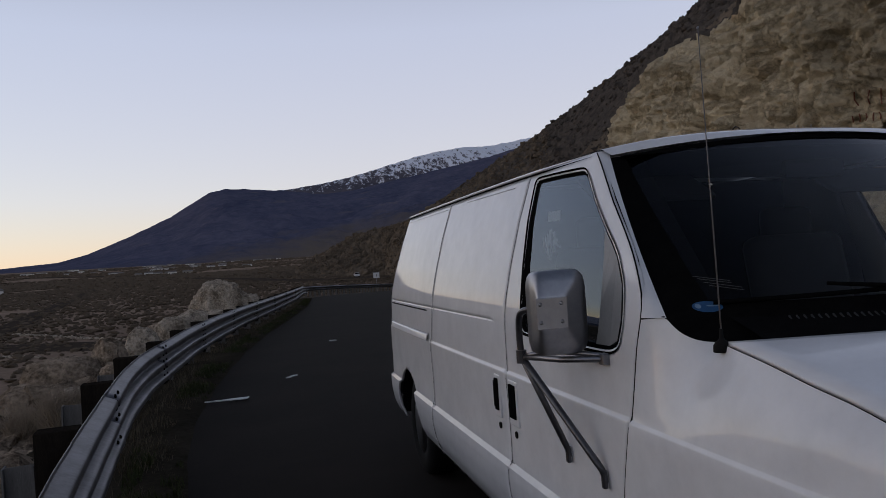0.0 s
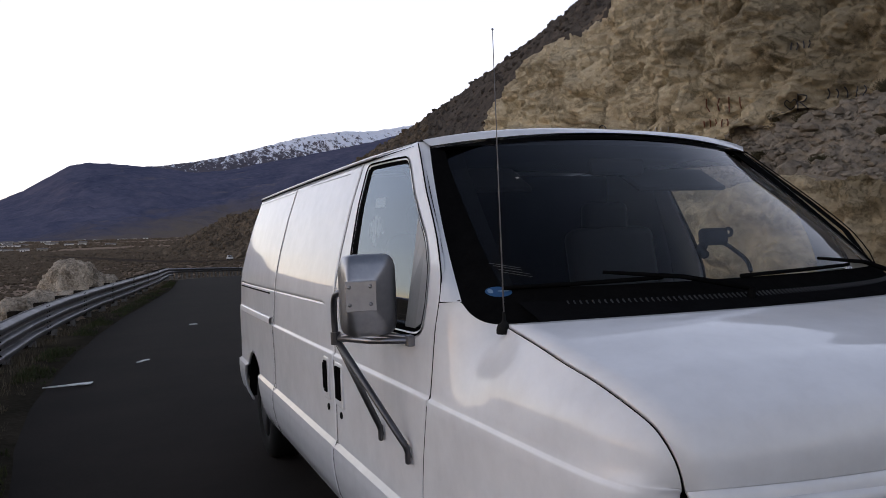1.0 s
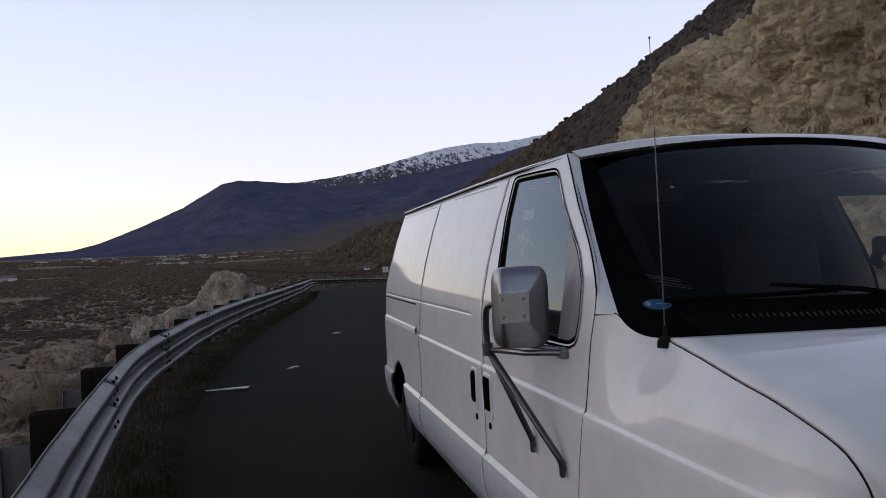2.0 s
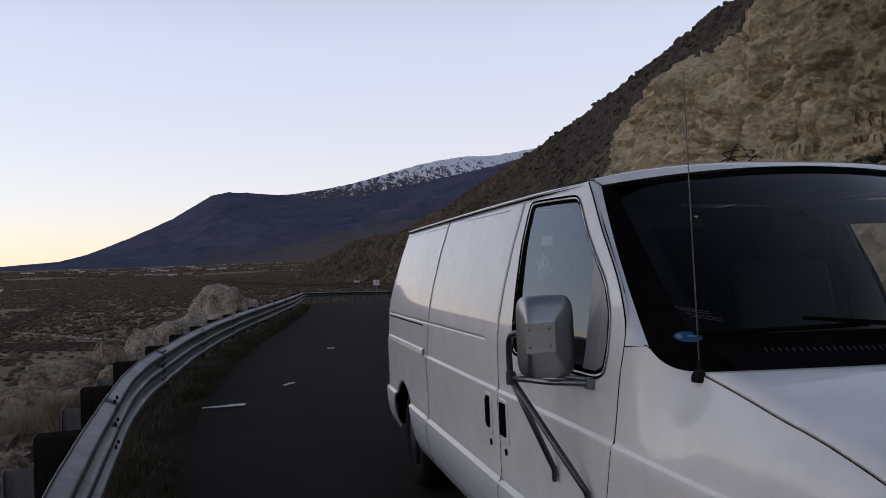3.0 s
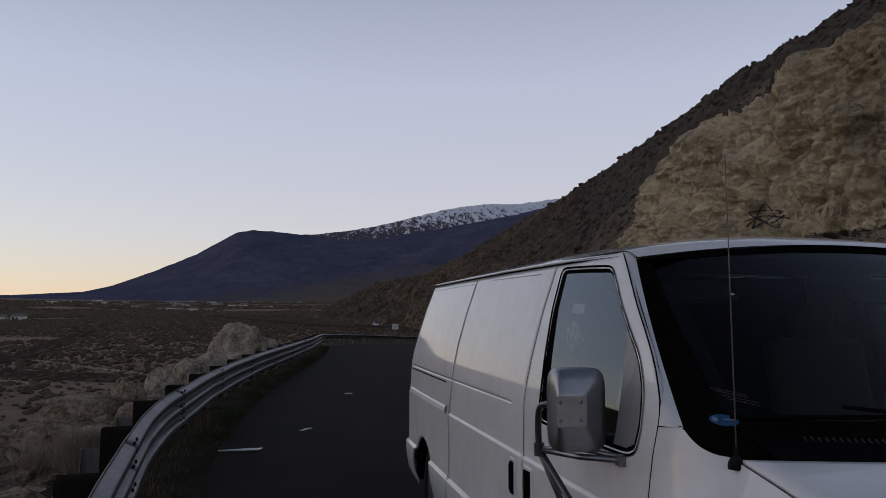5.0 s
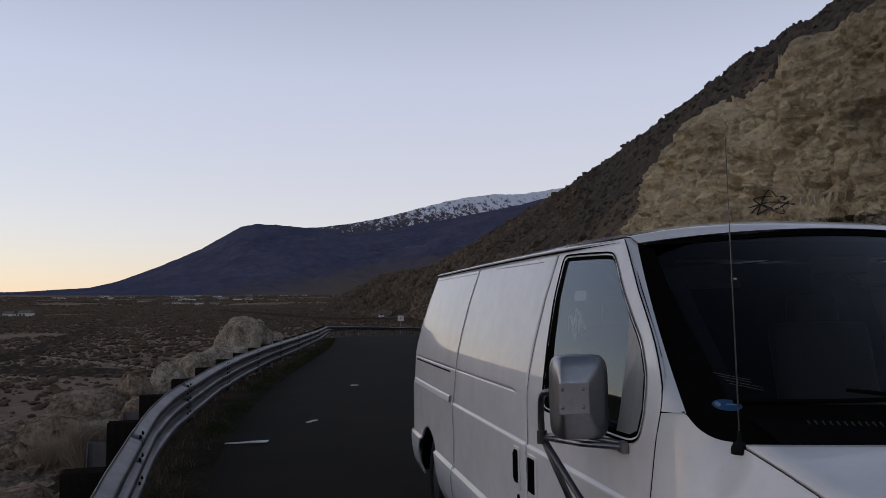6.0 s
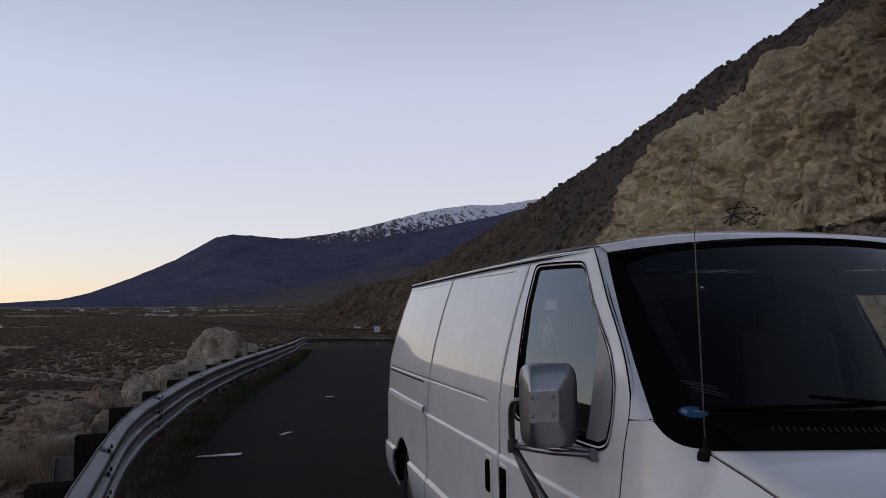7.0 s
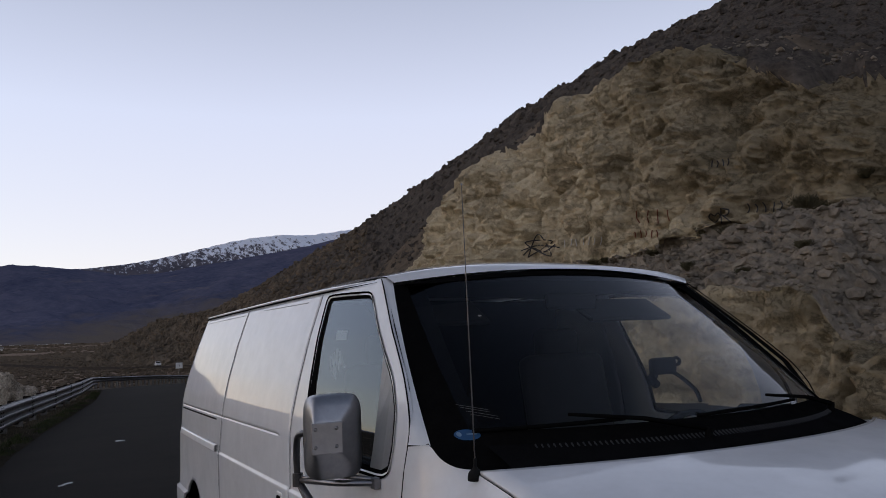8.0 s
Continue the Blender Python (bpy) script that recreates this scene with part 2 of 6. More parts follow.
def cliff_material():
    """Weathered tan rock: patchy colour, dark joints and pits with their shade put into the colour."""
    m = mat("tan_cliff", (0.33, 0.265, 0.175), (0.56, 0.47, 0.325), 0.35, 5.5, 0.95, bump=1.0, depth=0.17, spec=0.0, mixpos=(0.38, 0.6))
    n, l = m.node_tree.nodes, m.node_tree.links
    p = n["Principled BSDF"]
    co = n.new("ShaderNodeTexCoord")
    wp = n.new("ShaderNodeTexNoise")
    wp.inputs["Scale"].default_value, wp.inputs["Detail"].default_value = 0.7, 5
    l.new(co.outputs["Object"], wp.inputs["Vector"])
    mx = n.new("ShaderNodeVectorMath")
    mx.operation = "MULTIPLY_ADD"
    mx.inputs[1].default_value = (0.9, 0.9, 0.9)
    l.new(wp.outputs["Color"], mx.inputs[0])
    l.new(co.outputs["Object"], mx.inputs[2])
    mp = n.new("ShaderNodeMapping")
    mp.inputs["Rotation"].default_value = (radians(32), 0, 0)
    mp.inputs["Scale"].default_value = (1.0, 0.75, 1.0)
    l.new(mx.outputs[0], mp.inputs[0])
    joints = []
    for sc, wide in ((0.45, 0.014), (1.3, 0.010)):
        v = n.new("ShaderNodeTexNoise")
        v.inputs["Scale"].default_value, v.inputs["Detail"].default_value, v.inputs["Roughness"].default_value = sc, 9, 0.68
        l.new(mp.outputs[0], v.inputs["Vector"])
        df = n.new("ShaderNodeMath")
        df.operation = "SUBTRACT"
        df.inputs[1].default_value = 0.5
        l.new(v.outputs[0], df.inputs[0])
        ab = n.new("ShaderNodeMath")
        ab.operation = "ABSOLUTE"
        l.new(df.outputs[0], ab.inputs[0])
        r = n.new("ShaderNodeMapRange")
        r.inputs[1].default_value, r.inputs[2].default_value = 0.0, wide
        l.new(ab.outputs[0], r.inputs[0])
        joints.append(r)
    pit = n.new("ShaderNodeTexNoise")
    pit.inputs["Scale"].default_value, pit.inputs["Detail"].default_value, pit.inputs["Roughness"].default_value = 4.5, 10, 0.8
    l.new(mp.outputs[0], pit.inputs["Vector"])
    pr = n.new("ShaderNodeMapRange")
    pr.inputs[1].default_value, pr.inputs[2].default_value = 0.33, 0.42
    l.new(pit.outputs[0], pr.inputs[0])
    m1 = n.new("ShaderNodeMath")
    m1.operation = "MULTIPLY"
    l.new(joints[0].outputs[0], m1.inputs[0])
    l.new(joints[1].outputs[0], m1.inputs[1])
    m2 = n.new("ShaderNodeMath")
    m2.operation = "MULTIPLY"
    l.new(m1.outputs[0], m2.inputs[0])
    l.new(pr.outputs[0], m2.inputs[1])
    # cracks and pits tinted dark brown, standing in for the shade inside them
    dark = n.new("ShaderNodeMix")
    dark.data_type = "RGBA"
    base = p.inputs["Base Color"].links[0].from_socket
    l.new(m2.outputs[0], dark.inputs[0])
    dark.inputs[6].default_value = (0.06, 0.047, 0.034, 1)
    l.new(base, dark.inputs[7])
    soft = n.new("ShaderNodeMix")
    soft.data_type = "RGBA"
    soft.inputs[0].default_value = 0.30
    l.new(base, soft.inputs[6])
    l.new(dark.outputs[2], soft.inputs[7])
    # brown weathering over the nearer and upper part of the face, with a ragged border
    sep = n.new("ShaderNodeSeparateXYZ")
    l.new(co.outputs["Object"], sep.inputs[0])
    wn1 = n.new("ShaderNodeTexNoise")
    wn1.inputs["Scale"].default_value, wn1.inputs["Detail"].default_value, wn1.inputs["Roughness"].default_value = 0.35, 9, 0.66
    l.new(co.outputs["Object"], wn1.inputs["Vector"])
    ya = n.new("ShaderNodeMath")
    ya.operation = "MULTIPLY_ADD"
    ya.inputs[1].default_value, ya.inputs[2].default_value = -0.085, 1.25
    l.new(sep.outputs[1], ya.inputs[0])
    za = n.new("ShaderNodeMath")
    za.operation = "MULTIPLY_ADD"
    za.inputs[1].default_value = 0.085
    l.new(sep.outputs[2], za.inputs[0])
    l.new(ya.outputs[0], za.inputs[2])
    na = n.new("ShaderNodeMath")
    na.operation = "MULTIPLY_ADD"
    na.inputs[1].default_value = 2.6
    l.new(wn1.outputs[0], na.inputs[0])
    l.new(za.outputs[0], na.inputs[2])
    wr = n.new("ShaderNodeMapRange")
    wr.inputs[1].default_value, wr.inputs[2].default_value, wr.inputs[4].default_value = 1.3, 1.9, 0.9
    l.new(na.outputs[0], wr.inputs[0])
    wx = n.new("ShaderNodeMix")
    wx.data_type, wx.blend_type = "RGBA", "MULTIPLY"
    l.new(wr.outputs[0], wx.inputs[0])
    l.new(soft.outputs[2], wx.inputs[6])
    wx.inputs[7].default_value = (0.36, 0.35, 0.335, 1)
    l.new(wx.outputs[2], p.inputs["Base Color"])
    old = p.inputs["Normal"].links[0].from_node
    bp = n.new("ShaderNodeBump")
    bp.inputs["Strength"].default_value, bp.inputs["Distance"].default_value = 0.7, 0.09
    l.new(m2.outputs[0], bp.inputs["Height"])
    l.new(old.outputs[0], bp.inputs["Normal"])
    l.new(bp.outputs[0], p.inputs["Normal"])
    return m


M_CLIFF = cliff_material()

# ---------- builders ----------
ORIGIN = {}


def thing(name, label, category, at=(0, 0, 0), group="", kind=""):
    e = new(name)
    e.empty_display_size = 0.2
    e.location = at
    ORIGIN[e.name] = Vector(at)
    return tagged(e, label, category, group, kind)


def part(name, bm, material, parent=None, label="", smooth=False, keep=False):
    """Links a bmesh given in world metres as one mesh under a thing or part."""
    me = bpy.data.meshes.new(name)
    o = ORIGIN[parent.name] if parent else Vector((0, 0, 0))
    bmesh.ops.translate(bm, verts=bm.verts, vec=-o)
    if not keep:
        bmesh.ops.recalc_face_normals(bm, faces=bm.faces)
    if smooth:
        for f in bm.faces:
            f.smooth = True
    bm.to_mesh(me)
    bm.free()
    me.materials.append(material)
    ob = new(name, me)
    ob.parent = parent
    ORIGIN[ob.name] = o
    if label:
        ob["label"] = label
    return ob


def pydata(name, verts, faces, material, parent=None, label="", smooth=True):
    o = ORIGIN[parent.name] if parent else Vector((0, 0, 0))
    me = bpy.data.meshes.new(name)
    me.from_pydata([tuple(Vector(v) - o) for v in verts], [], faces)
    me.materials.append(material)
    if smooth:
        me.polygons.foreach_set("use_smooth", [True] * len(me.polygons))
    me.update()
    ob = new(name, me)
    ob.parent = parent
    ORIGIN[ob.name] = o
    if label:
        ob["label"] = label
    return ob


def grid_faces(nu, nv, keep=None):
    return [(i * nv + j, i * nv + j + 1, (i + 1) * nv + j + 1, (i + 1) * nv + j)
            for i in range(nu - 1) for j in range(nv - 1) if keep is None or keep(i, j)]


def box(bm, c, size, bevel=0.0, m=None):
    """A bevelled box into bm, centred at c; m turns it about its centre."""
    r = bmesh.ops.create_cube(bm, size=1.0)
    vs = r["verts"]
    bmesh.ops.scale(bm, verts=vs, vec=size)
    if bevel:
        es = list({e for v in vs for e in v.link_edges})
        g = bmesh.ops.bevel(bm, geom=es, offset=bevel, segments=2, affect="EDGES", profile=0.5)
        vs = list({v for f in g["faces"] for v in f.verts} | {v for v in vs if v.is_valid})
    if m is not None:
        bmesh.ops.transform(bm, matrix=m, verts=vs)
    bmesh.ops.translate(bm, verts=vs, vec=c)
    return vs


def tube(bm, pts, r, n=8, caps=True):
    """A round tube through pts; r is one radius or one for each point."""
    pts = [Vector(p) for p in pts]
    rs = r if isinstance(r, (list, tuple)) else [r] * len(pts)
    rings = []
    side = None
    for i, p in enumerate(pts):
        d = (pts[min(i + 1, len(pts) - 1)] - pts[max(i - 1, 0)]).normalized()
        if side is None:
            side = d.orthogonal().normalized()
        side = (side - d * side.dot(d)).normalized()
        up = d.cross(side)
        rings.append([bm.verts.new(p + rs[i] * (math.cos(a) * side + math.sin(a) * up)) for a in (2 * math.pi * k / n for k in range(n))])
    for a, b in zip(rings, rings[1:]):
        for k in range(n):
            bm.faces.new((a[k], a[(k + 1) % n], b[(k + 1) % n], b[k]))
    if caps:
        bm.faces.new(rings[0][::-1])
        bm.faces.new(rings[-1])
    return bm


def curve(pts, n=6):
    """Catmull-Rom through pts."""
    P = [Vector(p) for p in pts]
    out = []
    for i in range(len(P) - 1):
        a, b, c, d = P[max(i - 1, 0)], P[i], P[i + 1], P[min(i + 2, len(P) - 1)]
        for k in range(n):
            t = k / n
            out.append(0.5 * (2 * b + (c - a) * t + (2 * a - 5 * b + 4 * c - d) * t * t + (3 * b - a - 3 * c + d) * t ** 3))
    return out + [P[-1]]


def closed_smooth(pts, rounds=2):
    """Cuts the corners of a closed outline."""
    for _ in range(rounds):
        pts = [q for a, b in zip(pts, pts[1:] + pts[:1])
               for q in (tuple(0.8 * u + 0.2 * v for u, v in zip(a, b)), tuple(0.2 * u + 0.8 * v for u, v in zip(a, b)))]
    return pts


def inside(p, poly):
    hit = False
    for (x0, y0), (x1, y1) in zip(poly, poly[1:] + poly[:1]):
        if (y0 > p[1]) != (y1 > p[1]) and p[0] < (x1 - x0) * (p[1] - y0) / (y1 - y0) + x0:
            hit = not hit
    return hit


def nearest(p, poly):
    best = None
    for (x0, y0), (x1, y1) in zip(poly, poly[1:] + poly[:1]):
        dx, dy = x1 - x0, y1 - y0
        t = max(0, min(1, ((p[0] - x0) * dx + (p[1] - y0) * dy) / (dx * dx + dy * dy + 1e-12)))
        q = (x0 + t * dx, y0 + t * dy)
        d = math.hypot(p[0] - q[0], p[1] - q[1])
        if best is None or d < best[0]:
            best = (d, q)
    return best[1]


def fbm(x, y, z, octaves=5, gain=0.5):
    s, a, f = 0.0, 1.0, 1.0
    for _ in range(octaves):
        s += a * noise.noise((x * f, y * f, z * f))
        a *= gain
        f *= 2.03
    return s


def ridged(x, y, z, octaves=5):
    s, a, f = 0.0, 1.0, 1.0
    for _ in range(octaves):
        s += a * (1 - 2 * abs(noise.noise((x * f, y * f, z * f))))
        a *= 0.5
        f *= 2.1
    return s


def lerp(x, xs, ys):
    return float(np.interp(x, xs, ys))

# ---------- lie of the land ----------
RAIL_Y = [-8, -4, 0, 3, 4.6, 5.7, 7.3, 8.9, 10.1, 12.6, 15.5, 19.4, 24.8, 32.9, 42, 50.5, 52, 53.5, 61, 71, 80, 90]
RAIL_X = [2.4, 0.65, -0.33, -0.73, -0.905, -1.005, -1.145, -1.195, -1.14, -1.04, -0.8, -0.35, 0.45, 1.55, 2.3, 2.95, 3.2, 3.8, 7.25, 11.8, 17, 30]


def rail_x(y):
    return lerp(y, RAIL_Y, RAIL_X)


def road_z(y):
    return lerp(y, [-50, 34, 45, 54, 62, 72, 90, 160], [0, 0, -0.15, -0.38, -0.65, -1.05, -1.9, -4.5])


def ground_z(x, y):
    """Height of the natural ground: flat under the road, falling to the valley on the rail's side."""
    r = math.hypot(x, y)
    d = (rail_x(y) if y < 90 else 30 + (y - 90) * 6) - x
    valley = -10 + 0.022 * r + 0.006 * max(0.0, min(r, 1600) - 600)
    if d < 0.25:
        h = road_z(y) - 0.06
    else:
        edge = road_z(y) - 0.02
        h = edge - 0.34 * max(0, d - 0.9) - 0.02 * d
        n = 0.75 * fbm(x * 0.45, y * 0.45, 3.1, 5) * min(1, max(0, d - 0.8) / 2)
        h += n
        if h < valley + 1:
            k = max(0.0, min(1.0, (valley + 1 - h) / 2))
            h = h * (1 - k) + (valley + 0.25 * fbm(x * 0.03, y * 0.03, 7.7, 4)) * k
        h = max(h, valley - 0.5)
    h -= 0.07 * max(0.0, min(1.0, (1.6 - d) / 0.3))
    return h


def spaced(lo, hi, near_lo, near_hi, step, grow=1.13):
    a = list(np.arange(near_lo, near_hi + 1e-6, step))
    s, v = step, near_hi
    while v < hi:
        s *= grow
        v += s
        a.append(min(v, hi))
    s, v = step, near_lo
    while v > lo:
        s *= grow
        v -= s
        a.insert(0, max(v, lo))
    return a


gx, gy = spaced(-4500, 4500, -14, 3, 0.35), spaced(-4500, 4500, -4, 34, 0.4)
pydata("ground", [(x, y, ground_z(x, y)) for x in gx for y in gy], grid_faces(len(gx), len(gy)), M_SOIL)
land = bpy.data.objects["ground"].data
land.materials.append(M_DIRT)
for f in land.polygons:
    c = f.center
    if -6 < c.y < 60 and 0.2 < rail_x(c.y) - c.x < 13 + 2 * math.sin(c.y):
        f.material_index = 1
tagged(bpy.data.objects["ground"], "brown desert soil falling away to a wide sagebrush valley", "ground", kind="structure")

# road: one asphalt sheet from the verge by the rail across to the cut
ry = spaced(-60, 88, -6, 34, 0.8, 1.06)
rv, nrv = [], 15
for y in ry:
    for k in range(nrv):
        u = k / (nrv - 1)
        x0 = rail_x(y) + 0.33 + 0.10 * fbm(0.0, y * 0.8, 1.7, 3)
        x = x0 + u * (15.0 + 0.25 * max(0, y - 60))
        rv.append((x, y, road_z(y) + 0.012 - (0.05 if k == 0 else 0)))
pydata("road", rv, grid_faces(len(ry), nrv), M_ASPH)
tagged(bpy.data.objects["road"], "dark worn asphalt mountain road curving behind the guardrail", "road", kind="structure")

# verge: gravelly soil strip under the rail
vv, nvv = [], 10
for y in ry:
    for k in range(nvv):
        x = rail_x(y) - 1.3 + 1.95 * k / (nvv - 1)
        lift = 0.02 + 0.045 * fbm(x * 2.2, y * 2.2, 4.4, 4) * (1 - abs(2 * k / (nvv - 1) - 1))
        d = rail_x(y) - x
        vv.append((x, y, road_z(y) - 0.02 - 0.34 * max(0.0, d - 0.9) + lift - (0.06 if k in (0, nvv - 1) else 0)))
pydata("verge", vv, grid_faces(len(ry), nvv), M_VERGE)
verge = bpy.data.objects["verge"].data
verge.materials.append(M_PALE)
for f in verge.polygons:
    f.material_index = int(f.center.y > 48)
tagged(bpy.data.objects["verge"], "stony dirt strip with weeds under the guardrail", "verge", kind="structure")

# ---------- road cut: lower face, talus bench, tall tan upper face ----------
LATTICE = np.random.RandomState(17).permutation(512)
LATTICE = np.concatenate([LATTICE, LATTICE])
SPOKES = np.random.RandomState(18).normal(size=(512, 3))
SPOKES /= np.linalg.norm(SPOKES, axis=1)[:, None]


def grain(x, y, z):
    """Gradient noise for whole arrays at once, about -0.6 to 0.6."""
    x, y, z = np.broadcast_arrays(x, y, z)
    c = [np.floor(v).astype(int) for v in (x, y, z)]
    f = [v - k for v, k in zip((x, y, z), c)]
    w = [v * v * v * (v * (6 * v - 15) + 10) for v in f]
    out = 0.0
    for i in (0, 1):
        for j in (0, 1):
            for k in (0, 1):
                h = LATTICE[LATTICE[LATTICE[(c[0] + i) & 511] + ((c[1] + j) & 511)] + ((c[2] + k) & 511)]
                dot = SPOKES[h, 0] * (f[0] - i) + SPOKES[h, 1] * (f[1] - j) + SPOKES[h, 2] * (f[2] - k)
                out = out + dot * (w[0] if i else 1 - w[0]) * (w[1] if j else 1 - w[1]) * (w[2] if k else 1 - w[2])
    return out


def grains(x, y, z, octaves=5, gain=0.5):
    return sum(gain ** k * grain(x * 2.03 ** k + 7 * k, y * 2.03 ** k, z * 2.03 ** k) for k in range(octaves))


def billows(x, y, z, octaves=5, gain=0.55):
    """Rounded bulges parted by sharp crevices, at every size."""
    return sum(gain ** k * np.abs(grain(x * 2.11 ** k + 5 * k, y * 2.11 ** k, z * 2.11 ** k)) * 2.4 for k in range(octaves))


def ribs(x, y, z, octaves=5, gain=0.55):
    """Sharp ribs with hollows between them."""
    return sum(gain ** k * (1 - 2.6 * np.abs(grain(x * 2.07 ** k + 3 * k, y * 2.07 ** k, z * 2.07 ** k))) for k in range(octaves))


def smooth01(v):
    v = np.clip(v, 0, 1)
    return v * v * (3 - 2 * v)


CUT_Y = np.concatenate([np.arange(-34, 6, 0.8), np.arange(6, 24, 0.085), np.arange(24, 44, 0.12), np.arange(44, 54, 0.4)])
CUT_P = np.concatenate([np.linspace(0, 0.16, 46), np.linspace(0.165, 0.38, 90), np.linspace(0.3825, 0.86, 210), np.linspace(0.864, 1, 54)])


def cut_surface(Y, P):
    """The road cut over its length and its height: places, and how far each one is talus or dark top."""
    lo = np.interp(Y, [-30, 7, 8.3, 9.3, 10.0, 10.6, 13, 20, 40], [0.8, 0.9, 1.1, 1.35, 2.35, 2.6, 2.6, 2.4, 1.5])
    hi = np.interp(Y, [-30, 10.8, 13.5, 15.6, 17.9, 21.9, 30, 50], [5.0, 4.9, 4.9, 4.7, 4.5, 4.3, 4.0, 2.5])
    rim = np.interp(Y, [-30, 3, 8.5, 11.3, 13.5, 15, 17, 19, 21, 24, 27, 31, 35, 38, 40.5, 43, 46, 50, 54], [3.0, 3.6, 5.0, 7.6, 8.7, 9.6, 11.0, 12.3, 12.35, 12.1, 11.7, 11.35, 10.9, 10.2, 9.2, 7.9, 5.6, 2.0, -1.5])
    hi = np.minimum(hi, 0.6 * rim + 0.4)
    lo = np.minimum(lo, 0.8 * hi)
    end = np.maximum(0.0, Y - 33)
    q1, q2, q3, q4 = (np.clip((P - a) / (b - a), 0, 1) for a, b in ((0, 0.16), (0.16, 0.38), (0.38, 0.86), (0.86, 1.0)))
    Z = -0.6 + (lo + 0.6) * q1 + (hi - lo) * q2 ** 1.12 + (rim - hi) * q3 + np.maximum(0.8, np.interp(Y, [3, 11], [3.0, 12.9]) - rim) * q4 ** 0.9 * smooth01((50 - Y) / 12)
    X = 13.4 + 0.9 * q1 + 4.6 * q2 + 2.6 * (0.45 * q3 + 0.55 * q3 ** 3) + 16 * q4 + 0.016 * end * end
    talus = smooth01((P - 0.15 + 0.02 * grains(Y * 0.6, P * 30, 4.0)) / 0.02) * smooth01((0.385 - P + 0.03 * grains(Y * 0.5, P * 14, 8.0)) / 0.02)
    top = smooth01((P - 0.855 + 0.06 * grains(Y * 0.35, P * 12, 2.0)) / 0.02)
    face = (1 - talus) * (1 - top)
    wy = Y + 0.7 * grains(Y * 0.3, Z * 0.3, 5.0, 3)
    wz = Z + 0.7 * grains(Y * 0.3, Z * 0.3, 9.0, 3)
    big = 1.0 * grains(Y * 0.11, Z * 0.14, 1.0, 2)
    bulge = billows(wy * 0.26 + wz * 0.10, wz * 0.22 - wy * 0.08, X * 0.1, 5, 0.56) - 0.72
    flute = ribs(wy * 0.85, wz * 0.20, 3.0, 3, 0.55) - 0.3
    ledge = ribs(wy * 0.16, wz * 1.05 + wy * 0.25, 6.0, 3, 0.6) - 0.3
    weather = smooth01(0.5 + (21 - Y) * 0.09 + (Z - 7.5) * 0.10 + 0.5 * grains(Y * 0.2, Z * 0.25, 12.0, 3))
    pits = -1.1 * np.maximum(0.0, grains(wy * 0.9, wz * 1.1, 15.0, 3, 0.6) - 0.30)
    D = face * (big + 1.0 * bulge + 0.26 * flute * (1 - weather) + 0.20 * ledge * (0.3 + weather) + pits * (1 + weather))
    D = D + face * 0.17 * ribs(wy * 1.7, wz * 1.5, X * 1.5, 2, 0.6)
    D = D - face * 0.55 * np.clip(ribs(wy * 0.40 + 0.25 * wz, wz * 0.36, 21.0, 2, 0.5) - 0.95, 0, 1)
    for y, z, ry, rz, deep in ((16.0, 8.5, 0.45, 0.9, 1.5), (15.6, 9.75, 1.5, 0.28, 1.3), (14.7, 8.2, 0.35, 0.4, 0.7), (17.9, 6.3, 0.5, 0.35, 0.6), (24.6, 7.9, 0.9, 0.16, 0.5), (18.6, 8.7, 0.3, 0.25, 0.6), (13.0, 6.1, 0.6, 0.4, 0.7)):
        D = D - face * deep * np.exp(-((wy - y) / ry) ** 2 - ((wz - z + 0.25 * (wy - y)) / rz) ** 2)
    D = D + talus * (0.5 * grains(Y * 0.3, X * 0.3, 2.0, 3) + 0.34 * (billows(Y * 0.9, X * 0.9, Z * 0.9, 5, 0.6) - 0.7))
    D = D + top * (0.5 * (billows(Y * 0.35, X * 0.35, Z * 0.35, 6, 0.6) - 0.6) + 0.35 * ribs(Y * 0.4, X * 0.25, 3.0, 4))
    D = D * np.clip(P / 0.05, 0.1, 1)
    lift = 0.15 + 0.65 * np.maximum(talus, top)
    return X - D * (1 - 0.55 * lift), Y + 0.12 * face * bulge, Z + D * lift, talus, top


CUT = np.stack(cut_surface(*np.meshgrid(CUT_Y, CUT_P, indexing="ij")), axis=-1)


def cut_point(y, p):
    """The place on the road cut at a length along it and a share of its height."""
    return tuple(CUT[int(np.searchsorted(CUT_Y, y)), int(np.searchsorted(CUT_P, p)), :3])


cliff = pydata("cliff", CUT[..., :3].reshape(-1, 3).tolist(), grid_faces(len(CUT_Y), len(CUT_P)), M_CLIFF)
cliff.data.materials.append(M_TALUS)
cliff.data.materials.append(M_CAP)
zone = np.where(CUT[:-1, :-1, 3] > 0.5, 1, np.where(CUT[:-1, :-1, 4] > 0.5, 2, 0))
cliff.data.polygons.foreach_set("material_index", zone.reshape(-1).astype(np.int32))
tagged(cliff, "tan rock road cut with a dark talus bench and graffiti", "cliff", kind="structure")

def crag(y, z, d, size, seed):
    """Broken blocks: nearer to the middle of a block it stands proud, its joints are cut in."""
    w = 0.9 * noise.noise((y / size * 0.8, z / size * 0.8, seed))
    q = Vector((y / size + w + 0.35 * z / size, 1.5 * z / size - 0.3 * y / size + w, d / size + seed))
    dist = noise.voronoi(q)[0]
    return min(0.5, dist[1] - dist[0]) + 0.22 * noise.noise(q * 1.7)


